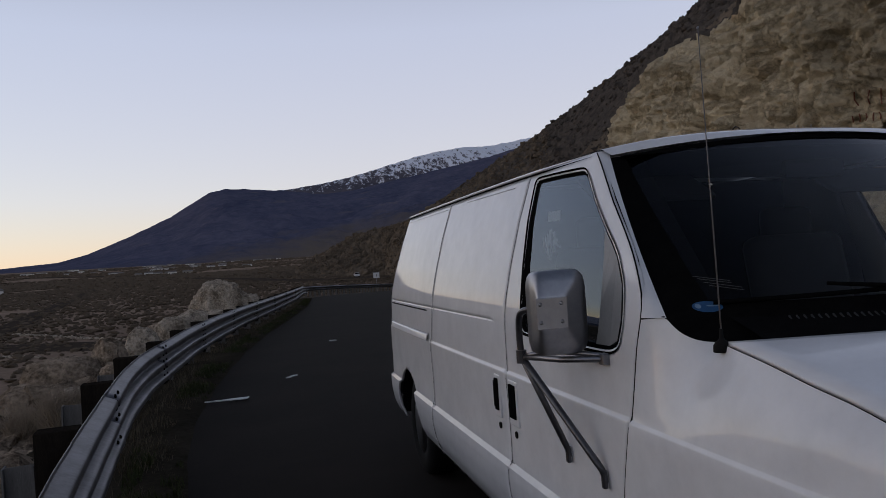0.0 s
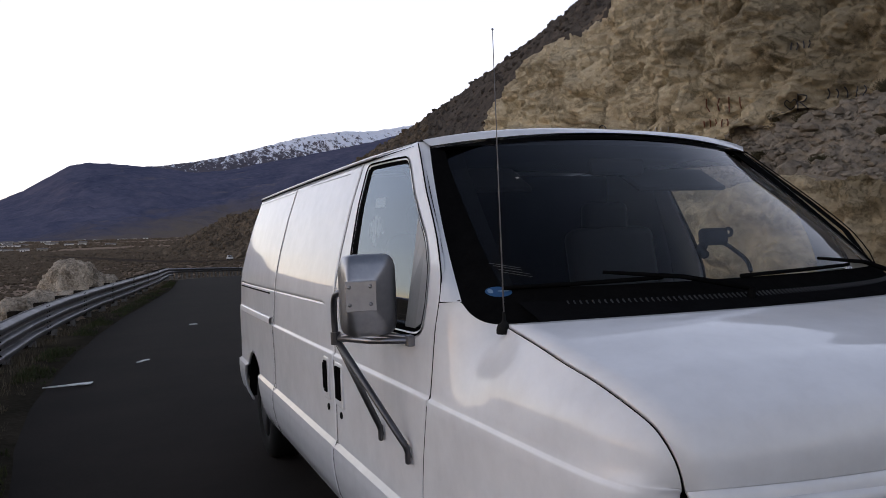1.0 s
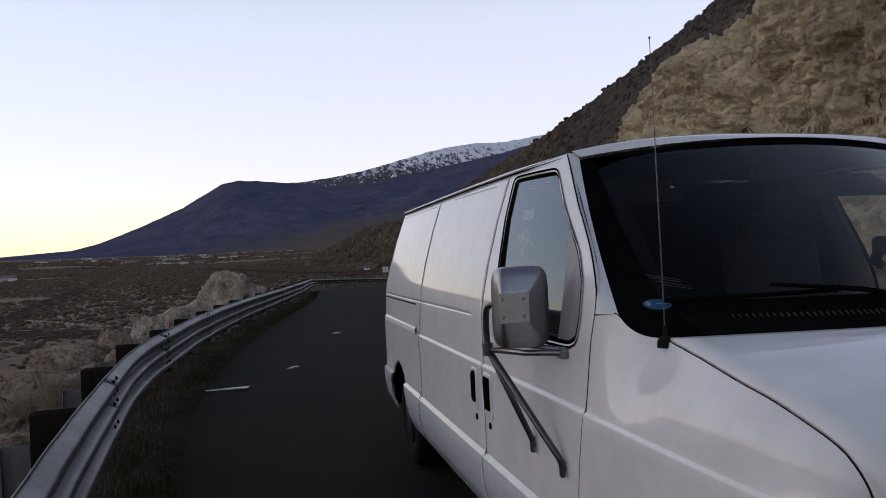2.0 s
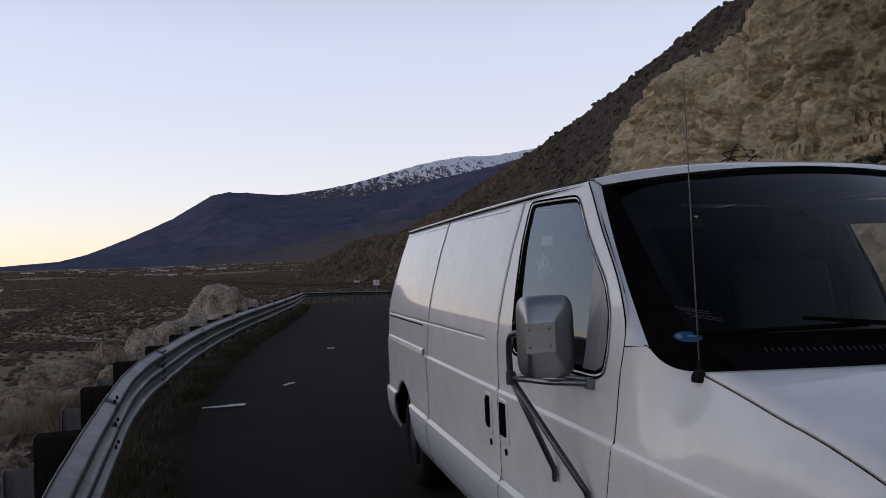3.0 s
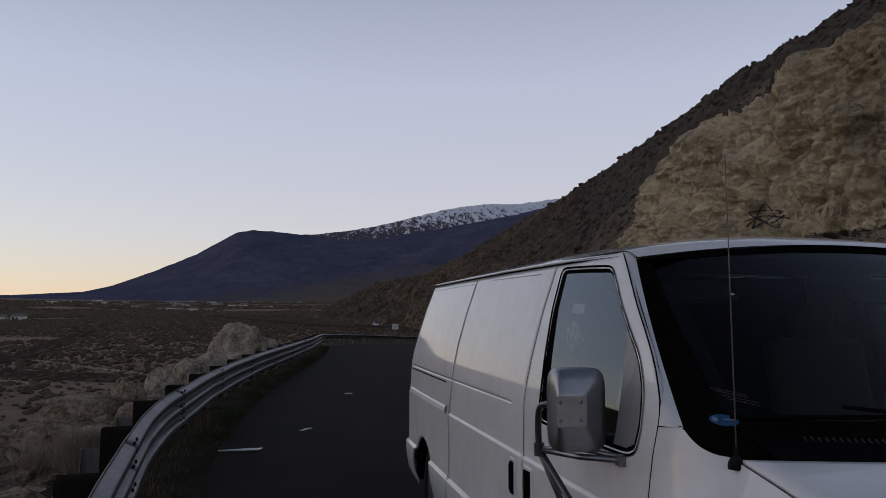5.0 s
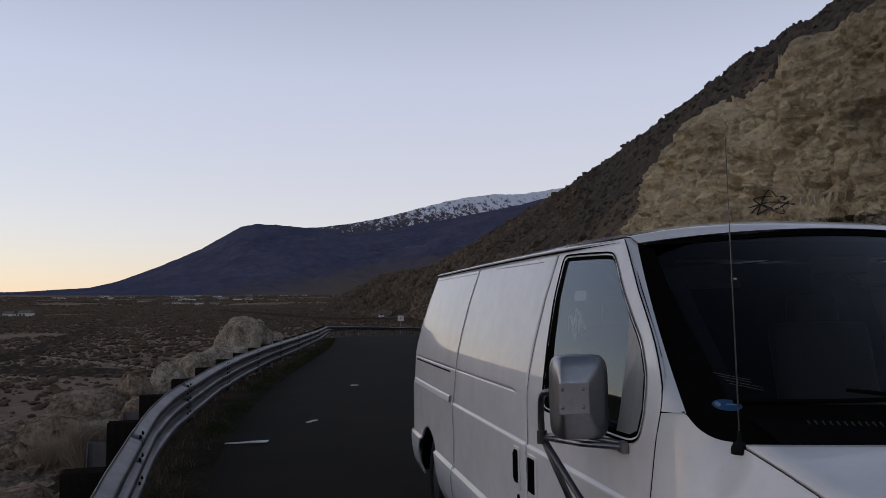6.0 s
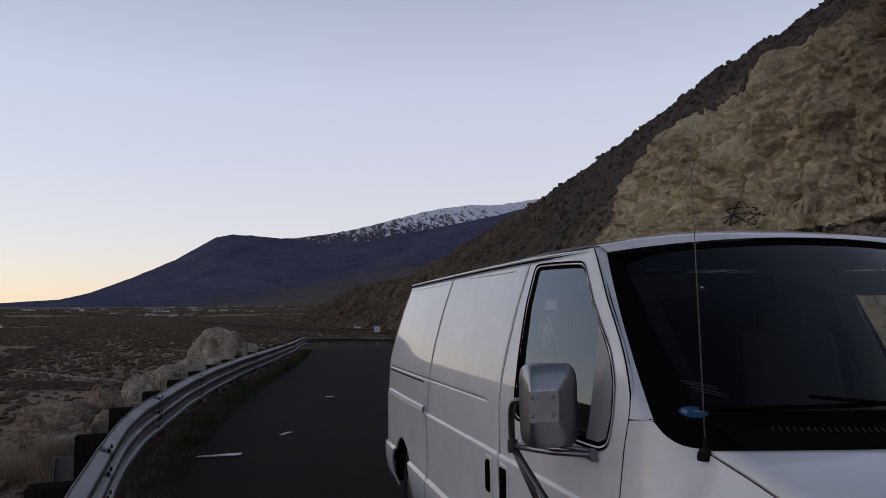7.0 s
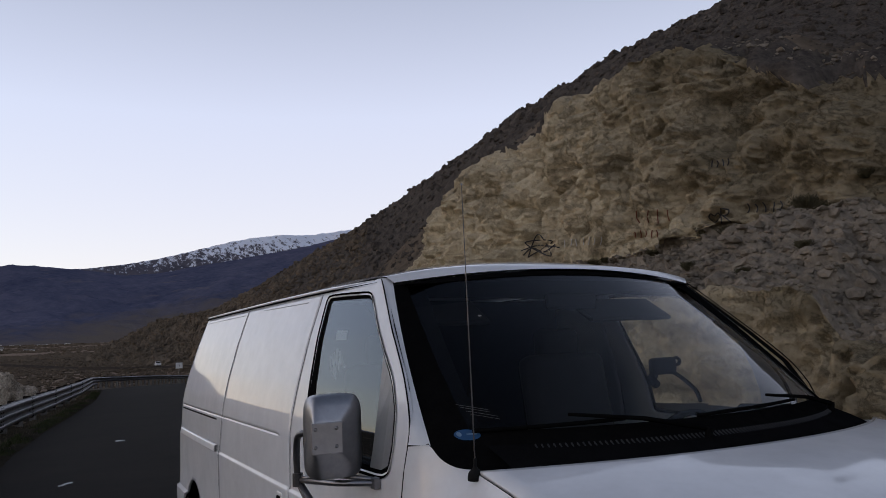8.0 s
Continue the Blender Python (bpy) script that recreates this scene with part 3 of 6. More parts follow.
# ---------- hills and mountains, each a ridge seen from the road ----------
def ridge_mesh(name, label, az, el, rc, rb, zb, rough_m, material, n_az, n_r, back=1.6, power=1.3, seed=0.0, scale=1.0, jag=0.0):
    """A ridge round the road: azimuths from ahead to the right in degrees, crest elevations, crest and foot distances, foot heights."""
    def place(a, u):
        e, c, b, z0 = (lerp(a, az, q) for q in (el, rc, rb, zb))
        crest = 1.6 + c * math.tan(radians(e))
        r = b + (c - b) * u
        x, y = r * math.sin(radians(a)), r * math.cos(radians(a))
        g = max(0.0, min(1.0, u))
        z = z0 + (crest - z0) * (g ** power) if u <= 1 else crest - (crest - z0) * 0.5 * (u - 1)
        spur = ridged(x / (95 * scale) + seed, y / (95 * scale), seed, 5) - 0.55
        fine = fbm(x / (11 * scale), y / (11 * scale), seed + 4, 5, 0.6)
        tall = rough_m * max(2.0, crest - z0)
        amp = tall * (3.2 * g * (1 - g) ** 1.3 + 0.02) if u <= 1 else 0
        z += spur * amp + fine * tall * (0.06 + jag * (g if u <= 1 else 0))
        return (x, y, z)
    vs = [place(a, k / (n_r - 1) * back) for a in np.linspace(az[0], az[-1], n_az) for k in range(n_r)]
    pydata(name, vs, grid_faces(n_az, n_r), material)
    return tagged(bpy.data.objects[name], label, "mountain", kind="structure")


ridge_mesh("snowy_mountain", "distant mountain ridge streaked with snow at dusk", [-4, 1, 2.7, 5.1, 7.3, 9.5, 11.7, 13.9, 16, 18.3, 20.7, 24, 30],
           [5.2, 6.15, 6.25, 6.55, 6.95, 7.5, 8.05, 8.5, 8.7, 8.65, 8.95, 9.3, 9.5], [4300] * 13, [3500] * 13, [150] * 13, 0.13, M_SNOW, 300, 70, back=1.2, power=1.0, seed=3.3, scale=3.0, jag=0.02)
# no haze in the air here: the material's blue carries it
ridge_mesh("forest_mountain", "dark forested mountain slope at dusk, blue haze put into its colour", [-34, -24, -18, -13.5, -11.7, -9.2, -6.1, -3.3, -2.1, 0.8, 2.7, 5, 7.3, 10, 14, 18, 21, 24, 32],
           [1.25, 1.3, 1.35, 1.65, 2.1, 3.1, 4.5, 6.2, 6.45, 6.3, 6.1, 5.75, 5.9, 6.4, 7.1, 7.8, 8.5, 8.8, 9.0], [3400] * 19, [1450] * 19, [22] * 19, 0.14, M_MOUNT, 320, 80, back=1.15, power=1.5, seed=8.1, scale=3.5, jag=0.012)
ridge_mesh("distant_hills", "faint hills far off beyond the valley, lavender haze put into their colour", [-40, -34, -28, -24, -20.6, -19, -18, -17.3, -16.3, -15.4, -12],
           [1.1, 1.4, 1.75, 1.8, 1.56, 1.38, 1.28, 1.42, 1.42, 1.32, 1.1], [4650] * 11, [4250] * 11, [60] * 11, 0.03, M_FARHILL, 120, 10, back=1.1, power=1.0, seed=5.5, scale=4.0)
HILL_AZ = [1.0, 3.5, 7, 9.5, 11.5, 13.9, 16.1, 18.3, 20.5, 22.2, 24.9, 27.2, 29.6, 32.3, 34.2, 37, 41.1, 45.5, 47.7, 51, 56, 61, 66, 80]
HILL_EL = [-0.9, 0.6, 2.3, 2.9, 3.3, 4.6, 5.9, 7.1, 8.3, 9.2, 10.9, 12.4, 14.0, 15.7, 16.9, 18.2, 20.0, 21.7, 22.3, 23.3, 23.5, 22.5, 13, 4]
HILL_CREST = [520, 490, 440, 400, 340, 290, 260, 240, 220, 200, 178, 160, 143, 128, 121, 112, 103, 98, 95, 91, 88, 86, 84, 82]
HILL_FOOT = [430, 390, 335, 320, 190, 120, 95, 85, 78, 72, 62, 57, 53, 49, 47, 44, 42, 40, 39, 38, 36, 35.5, 35, 34]
HILL_BASE = [-2, -3, -3, -3, -3, -3, -3, -2, -2, -1, 0, 1, 3, 5, 7, 8, 10, 11, 11, 11, 11, 10, 5, 2]


def near_hill(a, u):
    """The steep hillside above the road: azimuths from ahead to the right in degrees, u from its foot to its crest."""
    e, c, b, z0 = (np.interp(a, HILL_AZ, q) for q in (HILL_EL, HILL_CREST, HILL_FOOT, HILL_BASE))
    crest = 1.6 + c * np.tan(np.radians(e))
    r = b + (c - b) * u
    g = np.clip(u, 0, 1)
    x, y = r * np.sin(np.radians(a)), r * np.cos(np.radians(a))
    tall = np.maximum(2.0, crest - z0)
    z = z0 + (crest - z0) * g ** 1.15 - np.maximum(0, u - 1) * 0.5 * (crest - z0)
    sway = 4 * grains(x / 40, y / 40, 3.0, 3)
    spur = ribs((x + sway) / 38, (y - sway) / 38, 1.0, 5, 0.5) - 0.7
    z = z + spur * tall * (0.10 + 0.06 * smooth01((16 - a) / 6)) * (3.0 * g * (1 - g) ** 1.2 + 0.03)
    size = np.clip(r / 120, 0.5, 1.0) * (0.22 + 0.78 * smooth01((a - 13) / 9))
    rock = smooth01(grains(x / 26, y / 26, z / 26, 4) * 2.2 + 0.35 + 0.5 * g)
    knob = billows(x / 6, y / 6, z / 5, 5, 0.6) - 0.6
    z = z + size * (0.75 * knob * rock * (0.35 + 0.65 * g) + 0.32 * (billows(x / 1.9, y / 1.9, z / 1.9, 4, 0.6) - 0.6))
    return x, y, z, rock


HA = np.concatenate([np.linspace(1, 20, 260, endpoint=False), np.linspace(20, 53, 760, endpoint=False), np.linspace(53, 80, 90)])
HU = np.concatenate([np.linspace(0, 1.0, 230), np.linspace(1.01, 1.15, 8)])
HILL = np.stack(near_hill(*np.meshgrid(HA, HU, indexing="ij")), axis=-1)
hill = pydata("near_hill", HILL[..., :3].reshape(-1, 3).tolist(), grid_faces(len(HA), len(HU)), M_HILL)
hill.data.materials.append(M_CAP)
hz = HILL[:-1, :-1]
dark = (hz[..., 2] + 14 * grains(hz[..., 0] / 30, hz[..., 1] / 30, hz[..., 2] / 20, 4) + 9 * (hz[..., 3] - 0.5) > 15) & (HA[:-1, None] > 14)
hill.data.polygons.foreach_set("material_index", dark.reshape(-1).astype(np.int32))
tagged(hill, "steep dark brown rocky hillside above the road", "mountain", kind="structure")

# ---------- the van: nose towards the camera, side along the road ----------
XC = 2.11
VAN = thing("van", "white cargo van parked on the road shoulder, paint slightly dirty", "van", (XC, 3.6, 0))
W_Z = [0.28, 0.33, 0.42, 0.52, 0.59, 0.632, 0.646, 0.80, 1.00, 1.038, 1.043, 1.049, 1.20, 1.28, 1.36, 1.50, 1.70, 1.88, 1.93]
W_X = [0.90, 0.935, 0.975, 0.994, 0.998, 0.996, 0.975, 0.974, 0.980, 0.981, 0.979, 0.971, 0.970, 0.968, 0.957, 0.925, 0.868, 0.805, 0.785]


def rear_y(z):
    return lerp(z, [0.3, 0.9, 1.3, 1.9], [6.46, 6.43, 6.34, 6.19])


def half_width(y, z):
    w = lerp(z, W_Z, W_X)
    back = max(0.0, (y - rear_y(z) + 0.24) / 0.24)
    return w - 0.055 * min(1.0, back) ** 2.4 - 0.012 * max(0, (y - 4.8) / 1.4) ** 2


def side_pt(y, z, sgn=-1, out=0.0):
    return (XC + sgn * (half_width(y, z) + out), y, z)


DOOR_Z = [0.30, 0.60, 0.80, 1.05, 1.23, 1.368, 1.464, 1.563, 1.752, 1.88, 1.93]
DOOR_Y = [2.20, 2.20, 2.19, 2.115, 2.07, 2.046, 2.088, 2.175, 2.395, 2.545, 2.62]
SIDE_ROWS = sorted(set([round(v, 4) for v in np.linspace(0.33, 1.905, 64)] + [0.59, 0.628, 0.632, 0.646, 0.650, 0.68, 1.030, 1.038, 1.043, 1.049, 1.056, 1.254, 1.258, 1.262, 1.266]))


DOOR_EDGE = curve([(y, z, 0) for y, z in zip(DOOR_Y, DOOR_Z)], 8)


def door_front(z):
    return lerp(z, [p.y for p in DOOR_EDGE], [p.x for p in DOOR_EDGE])


WINDOW = closed_smooth([(3.135, 1.83), (3.138, 1.866), (3.09, 1.869), (2.9, 1.862), (2.70, 1.852), (2.635, 1.845), (2.585, 1.81), (2.50, 1.735), (2.36, 1.622), (2.235, 1.53), (2.17, 1.44), (2.15, 1.34), (2.17, 1.262), (2.23, 1.238), (2.4, 1.236), (2.98, 1.236), (3.02, 1.245), (3.025, 1.36), (3.06, 1.5), (3.105, 1.67)], 2)


def wheel_hole(yc, r, zc=0.36):
    return lambda y, z: (y - yc) ** 2 + (z - zc) ** 2 < r * r


def skin(name, y0, y1, sgn, n, material=None, hole=None, poly=None, label="", groove=None, parent=None):
    """A body panel between two edges that may lean with height, following the side's section; y0 and y1 are functions of z."""
    rows = SIDE_ROWS
    nr = len(rows)
    co2 = []
    for i in range(n):
        u = i / (n - 1)
        for z in rows:
            co2.append([y0(z) + u * (y1(z) - y0(z)), z])
    cut = [False] * len(co2)
    if poly:
        cut = [inside(p, poly) for p in co2]
    if hole:
        cut = [math.hypot(p[0] - hole[0], p[1] - 0.36) < hole[1] for p in co2]
    keep = []
    for i in range(n - 1):
        for j in range(nr - 1):
            q = (i * nr + j, i * nr + j + 1, (i + 1) * nr + j + 1, (i + 1) * nr + j)
            c = sum(cut[k] for k in q)
            if c < 3:
                keep.append(q)
    # draw the edge_line of an opening onto its outline
    used = {k for q in keep for k in q if cut[k]}
    for k in used:
        if poly:
            co2[k] = list(nearest(co2[k], poly))
        if hole:
            a = math.atan2(co2[k][1] - 0.36, co2[k][0] - hole[0])
            co2[k] = [hole[0] + hole[1] * math.cos(a), 0.36 + hole[1] * math.sin(a)]
    vs = []
    for y, z in co2:
        out = 0.0
        if groove and groove[0] < y < groove[1] and abs(z - 1.26) < 0.004:
            out = -0.010
        vs.append(side_pt(y, z, sgn, out))
    ob = pydata(name, vs, keep, material or M_PAINT, parent or VAN, label)
    s = ob.modifiers.new("thick", "SOLIDIFY")
    s.thickness, s.offset = 0.018, (1 if sgn < 0 else -1) * -1
    return ob


def arch(yc, r=0.40, zc=0.36):
    def f(y, z, a=yc, b=r):
        return (y - a) ** 2 + (z - zc) ** 2 < b * b
    return f


GAPW = 0.0024
doors = {}
for sgn in (-1, 1):
    doors[sgn] = skin("front_door", lambda z, back=0.12 * (sgn > 0): door_front(z) + back + GAPW, lambda z: 3.235 - GAPW, sgn, 70, poly=WINDOW)
    cargo = skin("cargo_door", lambda z: 3.235 + GAPW, lambda z: 4.645 - GAPW + 0.07 * max(0, min(1, (1.26 - z) / 0.2)), sgn, 40, groove=(3.44, 9))
    skin("rear_quarter_panel", lambda z: 4.645 + GAPW + 0.07 * max(0, min(1, (1.26 - z) / 0.2)), rear_y, sgn, 120, hole=(5.58, 0.40), groove=(0, 6.1))

# dark inner jambs behind the panel gaps
def jamb(at, sgn, fore=0.03):
    bm = bmesh.new()
    ring = [(bm.verts.new(side_pt(at(z) - fore, z, sgn, -0.014)), bm.verts.new(side_pt(at(z) + 0.03, z, sgn, -0.014))) for z in [0.34 + k * 0.13 for k in range(13)]]
    for p, q in zip(ring, ring[1:]):
        bm.faces.new((p[0], p[1], q[1], q[0]))
    part("door_jamb", bm, M_GAP, VAN, "dark door gap")


def seam(at, sgn, z0, z1, r=0.0014):
    bm = bmesh.new()
    tube(bm, [side_pt(at(z), z, sgn, -0.0005) for z in np.linspace(z0, z1, 40)], r, 5)
    part("panel_seam", bm, M_GAP, VAN, "dark seam between body panels")


for sgn in (-1, 1):
    seam(door_front, sgn, 0.34, 1.90, 0.0026)
    seam(lambda z: 3.235, sgn, 0.34, 1.89)
    seam(lambda z: 4.645 + 0.07 * max(0, min(1, (1.26 - z) / 0.2)), sgn, 0.36, 1.90)
    jamb(lambda z: 3.235, sgn)
    jamb(lambda z: 4.645 + 0.07 * max(0, min(1, (1.26 - z) / 0.2)), sgn)
    jamb(door_front, sgn, -0.001)

# rear end
vs, nz, nx = [], 24, 16
for i in range(nz):
    z = 0.45 + (1.93 - 0.45) * i / (nz - 1)
    for j in range(nx):
        u = 2 * j / (nx - 1) - 1
        vs.append((XC + u * half_width(rear_y(z), z), rear_y(z) + 0.05 * (1 - u * u), z))
pydata("rear_doors", vs, grid_faces(nz, nx), M_PAINT, VAN)
bm = bmesh.new()
box(bm, (XC, 6.47, 0.53), (1.78, 0.16, 0.2), 0.03)
part("rear_bumper", bm, M_STEEL, VAN, "dull steel rear bumper")
for sgn in (-1, 1):
    bm = bmesh.new()
    box(bm, (XC + sgn * 0.74, 6.45, 1.0), (0.10, 0.05, 0.42), 0.02)
    part("tail_light", bm, mat("red_lens", (0.25, 0.01, 0.01), (0.2, 0.01, 0.01), 10, 40, 0.25, bump=0) if sgn < 0 else bpy.data.materials["red_lens"], VAN, "red tail light")

# windshield: two leaning corner lines with a forward bow between them
def shield(u, v, out=0.0):
    """u from -1 to 1 across, v from 0 at the cowl to 1 at the roof."""
    w = 0.917 - 0.085 * v - 0.072 * v * abs(v)
    y = 1.958 + 0.56 * v + 0.035 * v * v - (0.358 - 0.28 * v) * (1 - abs(u) ** 2.4)
    z = 1.315 + 0.575 * v + 0.055 * max(v, 0) * (1 - u * u)
    return (XC + u * w, y - 0.58 * out, z + 0.8 * out)


def shield_part(name, material, u0, u1, v0, v1, nu, nv, label="", out=0.0, smooth=True):
    vs = [shield(u0 + (u1 - u0) * i / (nu - 1), v0 + (v1 - v0) * j / (nv - 1), out) for i in range(nu) for j in range(nv)]
    return pydata(name, vs, [q[::-1] for q in grid_faces(nu, nv)], material, VAN, label, smooth)


g = shield_part("windshield", M_SHIELD, -0.945, 0.945, 0.03, 0.80, 40, 20, "large tinted windshield")
g.visible_shadow = False
g = shield_part("shade_band", M_BAND, -0.945, 0.945, 0.80, 0.95, 40, 6, "dark tint along the top of the windshield")
g.visible_shadow = False
# black surround: sides, top and bottom strips round the glass, with rounded lower corners
FR = []
for a, b, c, d, nu, nv in ((-0.95, 0.95, 0.94, 0.968, 40, 4), (-0.93, 0.93, -0.056, 0.11, 40, 4)):
    FR.append(([shield(a + (b - a) * i / (nu - 1), c + (d - c) * j / (nv - 1), 0.003) for i in range(nu) for j in range(nv)], grid_faces(nu, nv)))
for sgn in (-1, 1):
    # wide at the foot, narrowing towards the roof
    strip_uv = [(sgn * (1.0 - ((0.115 if sgn < 0 else 0.20) - 0.05 * (v - 0.10) / 0.868) * (1 - k / 3)), v) for k in range(4) for v in np.linspace(0.10, 0.968, 20)]
    FR.append(([shield(u, v, 0.003) for u, v in strip_uv], grid_faces(4, 20)))
    arc = [(0.88, -0.06), (0.904, -0.057), (0.93, -0.054), (0.95, -0.049), (0.968, -0.036), (0.984, -0.013), (0.994, 0.016), (1.002, 0.057), (1.0, 0.102)]
    FR.append(([shield(sgn * 0.928, 0.11, 0.003)] + [shield(sgn * a, b, 0.003) for a, b in arc], [(0, k + 1, k + 2) for k in range(len(arc) - 1)]))
vs, fs = [], []
for v, f in FR:
    fs += [tuple(i + len(vs) for i in q) for q in f]
    vs += v
pydata("windshield_gasket", vs, fs, M_BLACK, VAN, "black rubber windshield surround")

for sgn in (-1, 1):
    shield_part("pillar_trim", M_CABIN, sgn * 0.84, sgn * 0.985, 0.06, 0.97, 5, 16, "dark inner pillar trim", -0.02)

# A pillars, from the glass's edge round to the door
for sgn in (-1, 1):
    vs, nv = [], 26
    for j in range(nv):
        v = 0.054 + 0.966 * j / (nv - 1)
        a = Vector(shield(sgn * 1.0, v, 0.004))
        z = min(1.93, a.z + 0.0)
        b = Vector(side_pt(door_front(z) + 0.12 * (sgn > 0) - GAPW, z, sgn))
        if b.y < a.y + 0.012:
            b.y = a.y + 0.012
        for k in range(5):
            t = k / 4
            p = a.lerp(b, t)
            p.x += sgn * 0.002 * math.sin(math.pi * t)
            p.y -= (0.006 if sgn < 0 else -0.004) * math.sin(math.pi * t)
            vs.append(p)
    pydata("windshield_pillar", vs, grid_faces(nv, 5), M_PAINT, VAN)

# roof with crown, header and drip rails
def roof_pt(u, y):
    w = half_width(y, 1.925)
    nose = max(0.0, 1 - (y - 2.40) / 0.42)
    crown = (0.084 + 0.038 * max(0.0, min(1.0, (y - 2.7) / 0.9))) * (1 - abs(u) ** 2.3) - 0.055 * nose * nose * (1 - u * u)
    return (XC + u * w, y, 1.915 + crown - 0.012 * nose * nose - 0.02 * max(0, (y - 5.6) / 0.6) ** 2)


vs, nu, ny = [], 33, 40
for i in range(nu):
    u = 2 * i / (nu - 1) - 1
    for j in range(ny):
        t = j / (ny - 1)
        front = Vector(shield(u * 0.995, 0.962, 0.004))
        y = front.y + (6.2 - front.y) * t ** 1.35
        p = Vector(roof_pt(u, max(y, 2.42)))
        p.y = y
        k = max(0.0, 1 - t / 0.03) ** 1.5
        p = p.lerp(Vector((p.x * (1 - k) + front.x * k, y, front.z + 0.012)), k)
        vs.append(p)
ob = pydata("roof", vs, grid_faces(nu, ny), M_PAINT, VAN)
for sgn in (-1, 1):
    bm = bmesh.new()
    pts = [Vector(side_pt(y, 1.917 - 0.016 * max(0.0, (4.4 - y) / 1.8) ** 2, sgn, 0.009)) for y in np.linspace(2.60, 6.17, 40)]
    tube(bm, pts, [0.0012 + 0.0058 * min(1, k / 6) for k in range(40)], 8)
    part("drip_rail", bm, M_PAINT, VAN, smooth=True)
    bm = bmesh.new()
    tube(bm, [p + Vector((sgn * -0.002, 0, -0.0095)) for p in pts], [0.0005 + 0.0035 * min(1, k / 6) for k in range(40)], 6)
    part("drip_seal", bm, M_GAP, VAN, "dark seal under the roof rail")
    # pressed lines in the cargo panels, their shade drawn as thin grey tubes
    for y0, y1, z0, z1 in ((3.42, 4.25, 1.868, 1.878), (4.70, 6.05, 1.872, 1.872)):
        bm = bmesh.new()
        line = [Vector(side_pt(y0 + (y1 - y0) * k / 16, z0 + (z1 - z0) * k / 16, sgn, 0.0)) for k in range(17)]
        tube(bm, line, 0.0022, 6)
        part("pressed_line", bm, M_PRESS, VAN, smooth=True)
    bm = bmesh.new()
    tube(bm, [side_pt(y, 1.238, sgn, -0.001) for y in np.linspace(4.80, 6.10, 16)], 0.0055, 6)
    part("track_slot", bm, M_GAP, VAN, "dark slot along the rear panel")
    vs = []
    for y in np.linspace(4.78, 6.12, 24):
        for z, o in ((1.086, 0.0), (1.084, 0.012), (1.078, 0.016), (1.048, 0.016), (1.042, 0.012), (1.038, 0.0)):
            vs.append(side_pt(y, z, sgn, o))
    pydata("rub_strip", vs, grid_faces(24, 6), M_PAINT, VAN)
    bm = bmesh.new()
    tube(bm, [side_pt(y, 1.09, sgn, 0.0) for y in np.linspace(4.78, 6.25, 16)], 0.003, 6)
    part("strip_seam", bm, M_PRESS, VAN)

# hood, fenders and nose: one rounded form split by the hood gap
GAP_LINE = curve([(0.875, 1.103, 1.045), (0.883, 1.100, 1.072), (0.891, 1.105, 1.104), (0.899, 1.125, 1.138), (0.904, 1.158, 1.164), (0.908, 1.239, 1.193), (0.908, 1.335, 1.218), (0.904, 1.45, 1.238), (0.895, 1.59, 1.264), (0.880, 1.761, 1.289)], 6)
BELT = curve([(0.875, 1.103, 0), (0.904, 1.114, 0), (0.927, 1.134, 0), (0.944, 1.155, 0), (0.957, 1.19, 0), (0.967, 1.26, 0), (0.971, 1.36, 0), (0.973, 1.50, 0), (0.973, 1.78, 0)], 8)
NG = len(GAP_LINE)


def along(pts, f):
    """Point at a share f of the length of a line of points."""
    d = [0.0]
    for a, b in zip(pts, pts[1:]):
        d.append(d[-1] + (b - a).length)
    s = f * d[-1]
    i = max(0, min(len(pts) - 2, int(np.searchsorted(d, s)) - 1))
    return pts[i].lerp(pts[i + 1], (s - d[i]) / max(1e-9, d[i + 1] - d[i]))


def hood_bow(t):
    return -0.118 - 0.132 * t ** 1.5


def hood_crown(t):
    return lerp(t, [0, 0.25, 0.5, 0.8, 1], [0, 0.010, 0.019, 0.020, 0.017])


vs, nu = [], 33
rows = [(GAP_LINE[0] + Vector((0, -0.004, -0.05)), 0), (GAP_LINE[0] + Vector((0, -0.010, -0.030)), 0), (GAP_LINE[0] + Vector((0, -0.009, -0.012)), 0), (GAP_LINE[0] + Vector((0, -0.005, -0.006)), 0)] + [(p, k / (NG - 1)) for k, p in enumerate(GAP_LINE)]
for p, t in rows:
    for i in range(nu):
        u = 2 * i / (nu - 1) - 1
        vs.append((XC + u * (p.x - 0.0020), p.y + hood_bow(t) * (1 - abs(u) ** 2.4), p.z + hood_crown(t) * (1 - abs(u) ** 3)))
hood = pydata("hood", vs, [q[::-1] for q in grid_faces(len(rows), nu)], M_PAINT, VAN, "white hood with stone chips and stains")
sm = hood.modifiers.new("thick", "SOLIDIFY")
sm.thickness = 0.012


def hood_at(u, t):
    k = min(NG - 1, int(t * (NG - 1)))
    p = GAP_LINE[k]
    return Vector((XC + u * p.x, p.y + hood_bow(t) * (1 - abs(u) ** 2.4), p.z + hood_crown(t) * (1 - abs(u) ** 3)))


